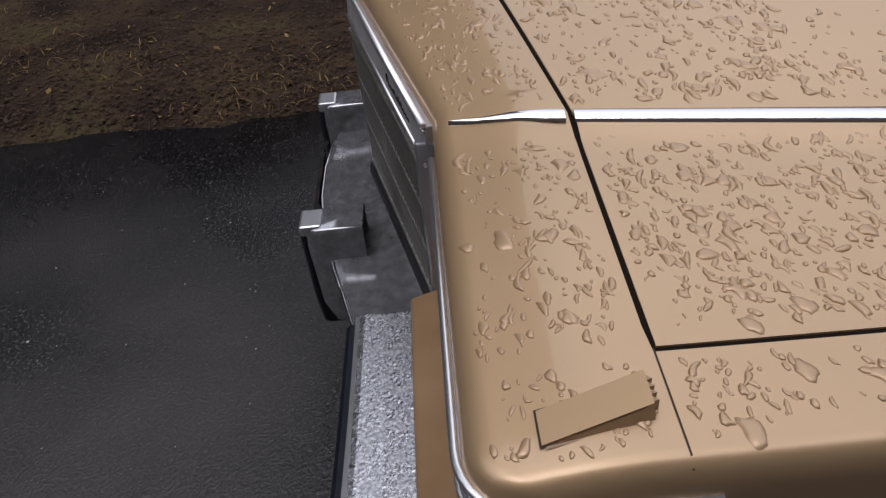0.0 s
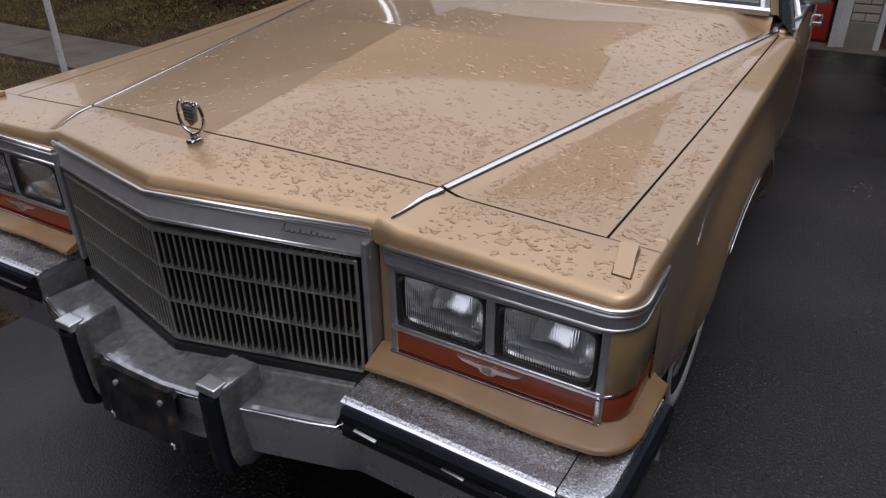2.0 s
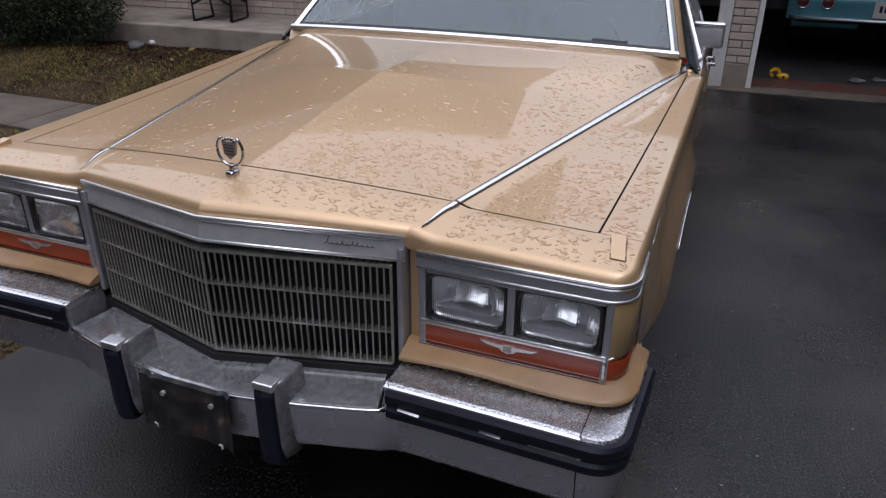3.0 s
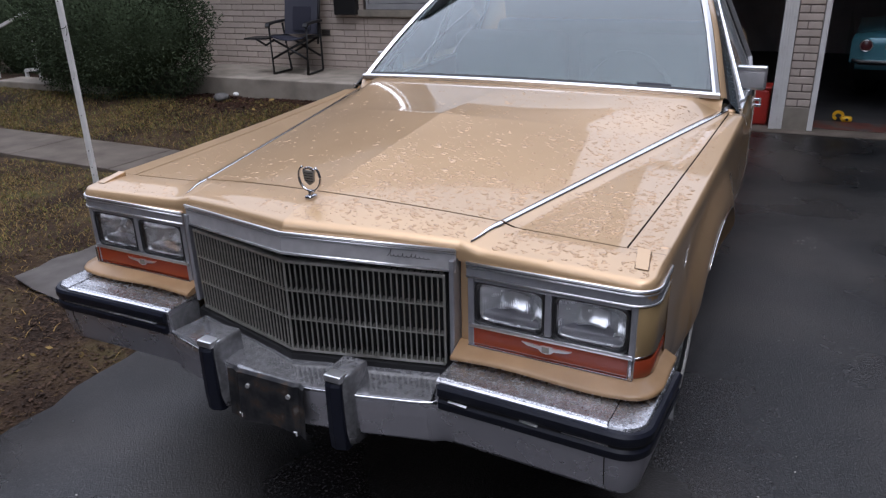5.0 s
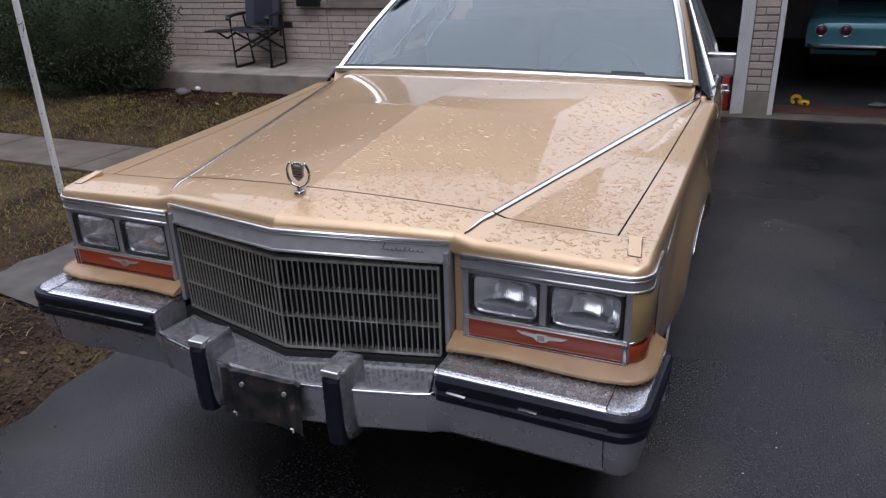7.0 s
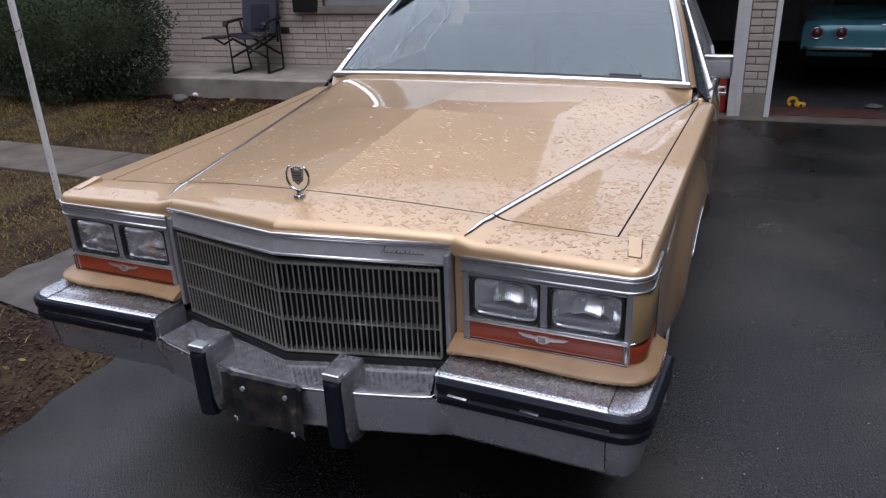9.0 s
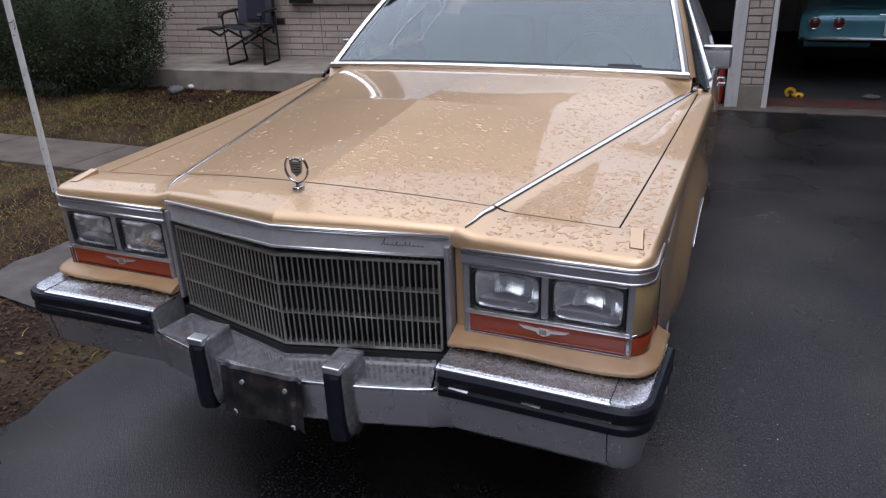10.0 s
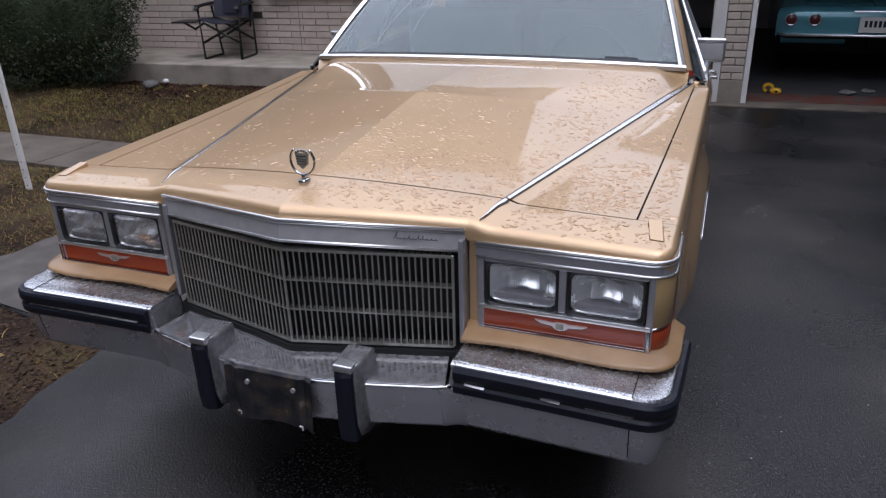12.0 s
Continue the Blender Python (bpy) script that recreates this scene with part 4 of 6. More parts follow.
# ---- hood ornament ----
ornament = new("hood_ornament")
ornament.parent = car
tagged(ornament, "chrome wreath hood ornament on a small foot")
OZ = top(0, 0.335) - 0.003
bm = bmesh.new()
box(bm, -0.011, 0.011, 0.318, 0.350, OZ, OZ + 0.013, 0.005)
box(bm, -0.005, 0.005, 0.328, 0.340, OZ + 0.010, OZ + 0.026, 0.002)
part("foot", bm, chrome, ornament, smooth=True, sharp=50)
WZ = OZ + 0.058
for s in (1, -1):
    bm = bmesh.new()
    sweep(bm, [(s * 0.034 * math.cos(radians(a)), 0.334, WZ + 0.036 * math.sin(radians(a))) for a in range(-90, 62, 8)], [(0.0035 * math.cos(k * math.pi / 4), 0.0035 * math.sin(k * math.pi / 4)) for k in range(8)], flat=False)
    part("wreath_half", bm, chrome, ornament, smooth=True)
bm = bmesh.new()
shield = [(-0.017, 0.010), (-0.019, 0.020), (0.019, 0.020), (0.017, 0.010), (0.015, -0.008), (0.0, -0.020), (-0.015, -0.008)]
va = [bm.verts.new((x, 0.331, WZ + z)) for x, z in shield]
vb = [bm.verts.new((x, 0.337, WZ + z)) for x, z in shield]
bm.faces.new(va)
bm.faces.new(list(reversed(vb)))
for i in range(7):
    bm.faces.new((va[i], vb[i], vb[(i + 1) % 7], va[(i + 1) % 7]))
part("shield", bm, grille_metal, ornament)
for k in range(4):
    bm = bmesh.new()
    box(bm, -0.014, 0.014, 0.3295, 0.3312, WZ + 0.012 - 0.007 * k, WZ + 0.0145 - 0.007 * k, 0.0006, 1)
    part("shield_bar", bm, chrome, ornament)
for k in range(5):
    bm = bmesh.new()
    a = radians(50 + 20 * k)
    disc(bm, (0.022 * math.cos(a), 0.331, WZ + 0.006 + 0.021 * math.sin(a)), 0.0035, "y", 8, 0.006)
    part("crown_bead", bm, chrome, ornament)

# ---- windscreen, pillars, roof ----
for s in (1, -1):
    bm = bmesh.new()
    box(bm, min(s * 0.826, s * 0.896), max(s * 0.826, s * 0.896), 1.965, 2.09, 0.88, 0.944, 0.014, 3)
    part("hinge_cover", bm, paint, car, "gold panel at the foot of the pillar", True, 50)
for s in (1, -1):
    bm = bmesh.new()
    sheet(bm, [[(s * x, screen_y(x) - 0.05, top(x, screen_y(x) - 0.05) - 0.004), (s * x, screen_y(x) - 0.022, top(x, screen_y(x) - 0.02) + 0.004), (s * x, screen_y(x) - 0.008, screen_z(x) - 0.012), (s * x, screen_y(x) + 0.05, screen_z(x) - 0.012)] for x in spread(0.40, 0.845, 24)])
    part("cowl", bm, paint, car, "gold cowl below the windscreen", True)


def glass_point(u, v):
    """u across -1..1, v up 0..1."""
    x0, x1 = u * 0.815, u * 0.645
    x = x0 + (x1 - x0) * v
    y0, z0 = screen_y(x0), screen_z(x0)
    y1, z1 = 2.455 + 0.10 * u * u, 1.405 - 0.022 * u * u
    bow = 0.02 * math.sin(math.pi * v)
    return Vector((x, y0 + (y1 - y0) * v - bow * 0.5, z0 + (z1 - z0) * v + bow))


bm = bmesh.new()
sheet(bm, [[glass_point(u, v) for v in spread(0, 1, 8)] for u in spread(-1, 1, 20)])
for f in bm.faces[:]:
    f.normal_update()
ext = bmesh.ops.extrude_face_region(bm, geom=bm.faces[:])
bmesh.ops.translate(bm, vec=(0, 0.003, -0.004), verts=[v for v in ext["geom"] if isinstance(v, bmesh.types.BMVert)])
screen = part("windscreen", bm, glass, car, "rain-spotted windscreen reflecting a grey sky", True, 35)
bm = bmesh.new()
sheet(bm, [[glass_point(u, v) + Vector((0, -0.0015, 0.003)) for v in (0.0, 0.02, 0.040)] for u in spread(-1, 1, 24)])
part("screen_gasket", bm, black, screen, "black band along the foot of the glass")
for u0, u1 in ((0.64, 0.80),):
    bm = bmesh.new()
    sheet(bm, [[glass_point(u, v) + Vector((0, -0.0015, 0.003)) for v in (0.041, 0.058)] for u in spread(u0, u1, 6)])
    part("dark_patch", bm, rubber, screen)
for uv, wd in (([(-0.66, 0.14), (-0.655, 0.25), (-0.63, 0.40), (-0.59, 0.55), (-0.55, 0.72)], 0.0017), ([(-0.45, 0.20), (-0.455, 0.32), (-0.44, 0.45), (-0.42, 0.6)], 0.0013)):
    bm = bmesh.new()
    sheet(bm, [[glass_point(u, v) + Vector((q, -0.002, 0.0035)) for q in (-wd, wd)] for u, v in uv])
    part("water_run", bm, run_mark, screen, "pale dried run on the glass")
bm = bmesh.new()
sweep(bm, [glass_point(u, 0) + Vector((0, -0.006, 0.004)) for u in spread(-1.02, 1.02, 20)], [(0.010, -0.012), (0.011, 0.004), (0.002, 0.011), (-0.012, 0.010), (-0.012, -0.012)])
part("screen_base_trim", bm, strip_metal, screen, "bright lower trim")
for s in (1, -1):
    bm = bmesh.new()
    rows = []
    for v in spread(-0.01, 1, 12):
        p = glass_point(s, v)
        rows.append([p + Vector((-s * 0.009, -0.004, 0.006)), p + Vector((s * 0.003, -0.009, 0.011)), p + Vector((s * 0.017, 0.0, 0.006)), p + Vector((s * 0.017, 0.03, -0.01))])
    sheet(bm, rows)
    part("screen_side_trim", bm, strip_metal, screen, "wide bright side trim", True, 50)
    bm = bmesh.new()
    rows = []
    for v in spread(-0.015, 1, 12):
        p = glass_point(s, v)
        rows.append([p + Vector((s * 0.020, 0.004, 0.002)), p + Vector((s * 0.034, 0.02, 0.0)), p + Vector((s * 0.041, 0.038, -0.006))])
    sheet(bm, rows)
    pillar = part("front_pillar", bm, paint, car, "gold windscreen pillar", True, 50)
    inner = lambda v: glass_point(s, v) + Vector((s * 0.040, 0.038, -0.007))
    outer = lambda v: Vector((s * (0.910 - 0.212 * v), 1.972 + 0.615 * v, 0.935 + 0.445 * v))
    bm = bmesh.new()
    sheet(bm, [[inner(v), inner(v).lerp(outer(v), 0.28)] for v in spread(-0.015, 1, 12)])
    part("pillar_seal", bm, black, pillar, "black rubber between pillar and side glass", True, 50)
    bm = bmesh.new()
    sheet(bm, [[inner(v).lerp(outer(v), 0.28), outer(v), outer(v) + Vector((-s * 0.025, 0.018, -0.005))] for v in spread(-0.015, 1, 12)])
    part("vent_glass", bm, vent_pane, pillar, "narrow grey vent glass", True, 50)
    # bright trim running on from the hood strip along the foot of the windows
    bm = bmesh.new()
    sweep(bm, [(s * x, y, z) for x, y, z in ((0.858, 1.962, 0.942), (0.872, 2.005, 0.950), (0.892, 2.07, 0.952), (0.906, 2.16, 0.947), (0.911, 2.40, 0.944), (0.911, 3.60, 0.944))], [(0.009 * math.cos(k * math.pi / 4), 0.009 * math.sin(k * math.pi / 4)) for k in range(8)], flat=False)
    part("belt_trim", bm, mirror_metal, car, "bright trim below the side windows", True, 60)
    # side glass with bright frames
    side = lambda y, v: Vector((s * (0.908 - 0.212 * v), y, 0.935 + 0.445 * v))
    for name, yb0, yb1, yt0, yt1 in (("front_window", 1.985, 2.80, 2.60, 2.82), ("rear_window", 2.86, 3.62, 2.87, 3.52)):
        bm = bmesh.new()
        sheet(bm, [[side(yb0 + (yt0 - yb0) * v + k * ((yb1 - yb0) + ((yt1 - yt0) - (yb1 - yb0)) * v), v) for v in spread(0, 1, 6)] for k in spread(0, 1, 6)])
        w = part(name, bm, glass, car, "tinted side window", True)
        bm = bmesh.new()
        ring = [side(yb0, 0), side(yt0, 1), side(yt1, 1), side(yb1, 0), side(yb0, 0)]
        for a, b in list(zip(ring, ring[1:]))[1 if name == "front_window" else 0:]:
            sweep(bm, [a, b], [(-0.012, -0.010), (0.012, -0.010), (0.012, 0.012), (-0.012, 0.012)], flat=False)
        part("window_frame", bm, strip_metal, w, "bright window frame")
        if name == "front_window":
            bm = bmesh.new()
            sweep(bm, [side(2.16, 0.0), side(2.655, 1.0)], [(-0.007, -0.006), (0.007, -0.006), (0.007, 0.007), (-0.007, 0.007)], flat=False)
            part("vent_divider", bm, mirror_metal, w, "bright vent window divider")
            bm = bmesh.new()
            sweep(bm, ring[:2], [(-0.007, -0.008), (0.007, -0.008), (0.007, 0.008), (-0.007, 0.008)], flat=False)
            part("window_seal", bm, black, w, "black rubber seal")
    bm = bmesh.new()
    rows = [[side(y0, v) + Vector((s * 0.004, 0, 0)) for v in spread(0, 1, 6)] for y0 in (2.80, 2.86)]
    sheet(bm, rows)
    part("centre_pillar", bm, black, car)
    bm = bmesh.new()
    sheet(bm, [[side(3.60 + 0.75 * k * (1 - 0.25 * v), v) + Vector((s * 0.003, 0, 0)) for v in spread(0, 1, 6)] for k in spread(0, 1, 8)])
    part("rear_pillar", bm, paint, car, "broad gold rear pillar", True)
    # vent pane edge and door mirror
    mirror = new("door_mirror")
    mirror.parent = car
    tagged(mirror, "square chrome door mirror")
    bm = bmesh.new()
    box(bm, min(s * 0.855, s * 0.981), max(s * 0.855, s * 0.981), 2.335, 2.40, 0.962, 1.062, 0.014, 4)
    part("mirror_shell", bm, mirror_metal, mirror, smooth=True, sharp=50)
    bm = bmesh.new()
    box(bm, min(s * 0.865, s * 0.972), max(s * 0.865, s * 0.972), 2.3985, 2.404, 0.978, 1.052, 0.002)
    part("mirror_glass", bm, bright, mirror)
    bm = bmesh.new()
    box(bm, min(s * 0.866, s * 0.972), max(s * 0.866, s * 0.972), 2.3315, 2.338, 0.972, 1.040, 0.003)
    part("mirror_face", bm, header_metal, mirror, "raised grey face of the mirror", True, 50)
    bm = bmesh.new()
    box(bm, min(s * 0.858, s * 0.979), max(s * 0.858, s * 0.979), 2.326, 2.37, 1.050, 1.0645, 0.005, 3)
    part("mirror_brow", bm, strip_metal, mirror, "bright lip along the top", True, 50)
    bm = bmesh.new()
    box(bm, min(s * 0.887, s * 0.937), max(s * 0.887, s * 0.937), 2.35, 2.385, 0.925, 0.975, 0.01)
    part("mirror_foot", bm, chrome, mirror)
bm = bmesh.new()
rows = []
for k in range(13):
    y = 2.455 + k / 12 * 1.25
    rows.append([Vector((u * 0.70, y + 0.10 * u * u * (1 - k / 6), 1.408 - 0.028 * u * u - 0.03 * smooth01(k / 12) + (0 if abs(u) < 0.99 else -0.02))) for u in spread(-1, 1, 16)])
for k in range(1, 8):
    y = 3.705 + k / 7 * 0.62
    rows.append([Vector((u * (0.70 + 0.12 * k / 7), y, 1.378 - 0.028 * u * u - 0.43 * smooth01(k / 7) - (0 if abs(u) < 0.99 else 0.02))) for u in spread(-1, 1, 16)])
sheet(bm, rows)
part("roof", bm, paint, car, "gold roof sloping into the rear window", True, 50)
bm = bmesh.new()
sheet(bm, [[(u * 0.90, y, 0.935 - 0.02 * smooth01((y - 4.9) / 0.7) - 0.03 * u * u) for u in spread(-1, 1, 12)] for y in spread(4.2, 5.6, 8)] + [[(u * 0.88, 5.66, z) for u in spread(-1, 1, 12)] for z in (0.86, 0.6, 0.4, 0.3)])
part("trunk", bm, paint, car, "gold trunk lid and tail panel", True, 40)
bm = bmesh.new()
box(bm, -0.93, 0.93, 5.60, 5.74, 0.42, 0.60, 0.02)
part("rear_bumper", bm, wet_chrome, car)
bm = bmesh.new()
box(bm, -0.72, 0.72, 1.98, 2.30, 0.86, 0.965, 0.03, 3)
part("dashboard", bm, interior, car, "dark dashboard", True, 50)
for x0, x1, y0 in ((-0.70, -0.04, 2.75), (0.04, 0.70, 2.75), (-0.70, 0.70, 3.55)):
    bm = bmesh.new()
    box(bm, x0, x1, y0, y0 + 0.18, 0.45, 1.14, 0.05, 3)
    box(bm, x0, x1, y0 - 0.5, y0 + 0.02, 0.42, 0.60, 0.05, 3)
    part("seat", bm, interior, car, "dark bench seat", True, 50)
bm = bmesh.new()
for k in range(24):
    a0, a1 = 2 * math.pi * k / 24, 2 * math.pi * (k + 1) / 24
    sweep(bm, [(0.37 + 0.19 * math.cos(a), 2.42 - 0.07 * math.sin(a), 0.93 + 0.17 * math.sin(a)) for a in (a0, a1)], [(-0.01, -0.01), (0.01, -0.01), (0.01, 0.01), (-0.01, 0.01)], flat=False)
part("steering_wheel", bm, interior, car)
bm = bmesh.new()
box(bm, -0.72, 0.72, 0.72, 5.55, 0.22, 0.42)
part("underbody", bm, black, car)
for s in (1, -1):
    bm = bmesh.new()
    box(bm, min(s * 0.60, s * 0.86), max(s * 0.60, s * 0.86), 0.80, 1.62, 0.42, 0.80)
    part("wheel_well", bm, black, car)
    for yc in (ARCH_Y, REAR_Y):
        wheel = new("wheel")
        wheel.parent = car
        bm = bmesh.new()
        rows = []
        for r, x in ((0.20, 0.70), (0.30, 0.675), (0.335, 0.69), (0.345, 0.74), (0.345, 0.80), (0.335, 0.85), (0.30, 0.872), (0.235, 0.868), (0.20, 0.855)):
            rows.append([(s * x, yc + r * math.cos(2 * math.pi * k / 40), 0.345 + r * math.sin(2 * math.pi * k / 40)) for k in range(40)])
        sheet(bm, rows, close=True)
        part("tyre", bm, tyre_black, wheel, smooth=True)
        bm = bmesh.new()
        rows = []
        for r, x in ((0.292, 0.8755), (0.285, 0.8800), (0.255, 0.8790), (0.248, 0.8725)):
            rows.append([(s * x, yc + r * math.cos(2 * math.pi * k / 40), 0.345 + r * math.sin(2 * math.pi * k / 40)) for k in range(40)])
        sheet(bm, rows, close=True)
        part("whitewall_band", bm, white_wall, wheel, "white tyre band", True)
        bm = bmesh.new()
        rows = []
        for r, x in ((0.205, 0.84), (0.20, 0.865), (0.17, 0.862), (0.12, 0.855), (0.06, 0.875), (0.01, 0.88)):
            rows.append([(s * x, yc + r * math.cos(2 * math.pi * k / 40), 0.345 + r * math.sin(2 * math.pi * k / 40)) for k in range(40)])
        sheet(bm, rows, close=True)
        part("hub_cap", bm, chrome, wheel, smooth=True)

# the whole car stands a little askew, its tail to the west
def askew(x, y):
    k = max(0.0, y - 2.2)
    x -= 0.035 * max(0.0, y - 3.2)
    return x - 0.018 * max(0.0, y - 0.3) - 0.068 * k * k / (k + 0.4)


for ob in car.children_recursive:
    if ob.type == "MESH" and ob.name.split(".")[0] != "grille_bar":
        for v in ob.data.vertices:
            v.co.x = askew(v.co.x, v.co.y)


# ---- ground ----
def drive_edge(y):
    """Western edge of the asphalt."""
    k = smooth01((y - 0.70 - 0.05 * math.sin(y * 3)) / 0.28)
    return -1.29 - 1.27 * k + 0.02 * math.sin(y * 9) + 0.015 * math.sin(y * 23 + 1)


def lawn_z(x, y):
    """Height of the lawn; it rises to the porch."""
    out = smooth01((drive_edge(y) - x) / 0.25)
    rise = 0.17 * smooth01((y - 3.35) / 1.2) * smooth01((-1.4 - x) / 1.0) * (1 - smooth01((y - 5.6) / 0.4))
    bump = 0.02 * noise.noise(Vector((x * 1.7, y * 1.7, 0))) + 0.008 * noise.noise(Vector((x * 7, y * 7, 3)))
    path = smooth01((y - 2.62) / 0.08) * (1 - smooth01((y - 3.38) / 0.08)) * smooth01((-2.55 - x) / 0.1)
    return (-0.035 + (0.038 + bump) * out + rise * out) * (1 - path) - 0.03 * path


gx = sorted(set([-400, -120, -40, -20, -14] + spread(-10, -0.6, 120) + spread(-0.5, 4, 10) + [8, 20, 60, 150, 400]))
gy = sorted(set([-400, -120, -40, -15, -8] + spread(-4, 6.4, 130) + [9, 14, 30, 80, 200, 400]))
bm = bmesh.new()
sheet(bm, [[(x, y, lawn_z(x, y) if y < 12 else -0.035) for y in gy] for x in gx])
tagged(part("ground", bm, soil, None, "patchy winter lawn soil with damp dead leaves", True), category="lawn", kind="structure")

bm = bmesh.new()
ys = spread(-14, 6.02, 160)
rows = []
for y in ys:
    e = drive_edge(y)
    rows.append([(e, y, -0.05), (e + 0.015, y, -0.006 + 0.004 * noise.noise(Vector((e * 9, y * 9, 1))))] + [(e + 0.015 + (5.2 - e) * k / 12, y, 0.004 * noise.noise(Vector((k * 1.3, y * 1.2, 5))) * (0 if k > 10 else 1)) for k in range(1, 13)])
sheet(bm, rows)
tagged(part("road", bm, asphalt, None, "dark wet asphalt driveway with coarse stones", True), category="driveway", kind="structure")

bm = bmesh.new()
sheet(bm, [[(drive_edge(y) + 0.03, y, 0.002)] + [(drive_edge(y) + 0.03 + (-1.12 + 0.03 * math.sin(y * 5) - drive_edge(y) - 0.03) * k / 6, y, 0.009 + 0.002 * noise.noise(Vector((k * 1.7, y * 3, 2)))) for k in range(1, 7)] + [(-1.11 + 0.03 * math.sin(y * 5), y, -0.002)] for y in spread(0.80, 2.66, 30)])
tagged(part("pavement", bm, apron, None, "paler grey patch laid over the asphalt beside the lawn", True), category="paving", kind="structure")

# loose pale grains and a scuffed patch on the asphalt
random.seed(4)
bm = bmesh.new()
for k in range(285):
    x, y = random.uniform(0.95, 3.2), random.uniform(-0.6, 5.6)
    if k > 250:
        x, y = random.gauss(1.19, 0.035), random.gauss(3.15, 0.07)
    if k in range(200, 250):
        x, y = random.uniform(-1.2, 0.8), random.uniform(-1.0, 0.0)
    r = random.uniform(0.0012, 0.0042)
    n = random.randint(4, 6)
    vs = [bm.verts.new((x + r * random.uniform(0.6, 1.3) * math.cos(6.283 * i / n), y + r * random.uniform(0.6, 1.3) * math.sin(6.283 * i / n), 0.0045)) for i in range(n)]
    tip = bm.verts.new((x, y, 0.0045 + r * 0.8))
    for i in range(n):
        bm.faces.new((vs[i], vs[(i + 1) % n], tip))
tagged(part("grit", bm, stone, None, "pale grit scattered on the asphalt"), category="grit", kind="stuff")

# concrete walk across the lawn, in slabs
walk_slabs = new("pavement")
tagged(walk_slabs, "damp grey concrete front walk in slabs", "walk", kind="structure")
x = -2.62
for k in range(6):
    w = 1.25
    bm = bmesh.new()
    box(bm, x - w + 0.012, x, 2.70 + 0.01 * k, 3.39 + 0.005 * k, -0.08, 0.008, 0.006)
    part("slab", bm, walk_concrete, walk_slabs)
    x -= w


def blades(name, label, mat, count, zone, hmin, hmax, lean, width, seed):
    random.seed(seed)
    verts, faces = [], []
    for k in range(count):
        x, y = zone()
        z = lawn_z(x, y) - 0.004
        a, h, w = random.uniform(0, 6.283), random.uniform(hmin, hmax), random.uniform(0.6, 1.3) * width
        dx, dy = math.cos(a), math.sin(a)
        l = random.uniform(0.3, 1.0) * lean
        i = len(verts)
        verts += [(x - dy * w, y + dx * w, z), (x + dy * w, y - dx * w, z), (x + dx * l * h * 0.5 + dy * w * 0.7, y + dy * l * h * 0.5 - dx * w * 0.7, z + h * 0.6), (x + dx * l * h * 0.5 - dy * w * 0.7, y + dy * l * h * 0.5 + dx * w * 0.7, z + h * 0.6), (x + dx * l * h * 1.3, y + dy * l * h * 1.3, z + h * (0.75 if l > 0.8 else 1.0))]
        faces += [(i, i + 1, i + 2, i + 3), (i + 3, i + 2, i + 4)]
    me = bpy.data.meshes.new(name)
    me.from_pydata(verts, [], faces)
    return tagged(link(name, me, mat), label, "grass", kind="stuff")


def back_lawn():
    while True:
        x, y = random.uniform(-8.5, -2.65), random.uniform(3.40, 4.75)
        if noise.noise(Vector((x * 1.3, y * 1.9, 8))) > random.uniform(-0.55, 0.25):
            return x, y


def front_lawn():
    while True:
        x, y = random.uniform(-5.6, -2.56), random.uniform(1.0, 2.72)
        if noise.noise(Vector((x * 1.6, y * 2.1, 2))) > random.uniform(-0.5, 0.35):
            return x, y


def near_patch():
    while True:
        y = random.uniform(-2.6, 0.95)
        x = drive_edge(y) - 0.02 - abs(random.gauss(0, 0.8))
        if noise.noise(Vector((x * 1.8, y * 1.8, 4))) > random.uniform(-0.1, 0.6):
            return x, y


blades("dead_grass", "matted straw-coloured winter grass", straw, 20000, back_lawn, 0.012, 0.038, 1.7, 0.0024, 11)
blades("green_grass", "thin dull green winter grass", green_grass, 13000, back_lawn, 0.012, 0.036, 1.3, 0.0022, 12)
blades("dead_grass", "matted straw-coloured winter grass beside the walk", straw, 12000, front_lawn, 0.01, 0.034, 1.8, 0.0022, 13)
blades("green_grass", "thin dull green winter grass beside the walk", green_grass, 5000, front_lawn, 0.01, 0.034, 1.3, 0.002, 14)
blades("dead_grass", "sparse dead grass along the driveway edge", straw, 1000, near_patch, 0.01, 0.04, 1.9, 0.0025, 15)


def flakes(name, label, mat, count, zone, size, seed):
    random.seed(seed)
    verts, faces = [], []
    for k in range(count):
        x, y = zone()
        z = lawn_z(x, y) + random.uniform(0.0, 0.012)
        a, r, w = random.uniform(0, 6.283), size * random.uniform(0.4, 1.4), random.uniform(0.35, 0.8)
        tx, ty = random.uniform(-0.5, 0.5), random.uniform(-0.5, 0.5)
        i = len(verts)
        for q, b in ((-1, 0), (-0.2, w), (0.9, 0.3 * w), (1.0, -0.2), (0.1, -w)):
            u, v = r * q, r * b
            px, py = u * math.cos(a) - v * math.sin(a), u * math.sin(a) + v * math.cos(a)
            verts.append((x + px, y + py, max(z + px * tx + py * ty, lawn_z(x, y) + 0.001)))
        faces.append(tuple(range(i, i + 5)))
    me = bpy.data.meshes.new(name)
    me.from_pydata(verts, [], faces)
    return tagged(link(name, me, mat), label, "leaves", kind="stuff")


def litter_zone():
    y = random.uniform(-2.8, 1.0)
    return drive_edge(y) + 0.05 - abs(random.gauss(0, 0.9)), y


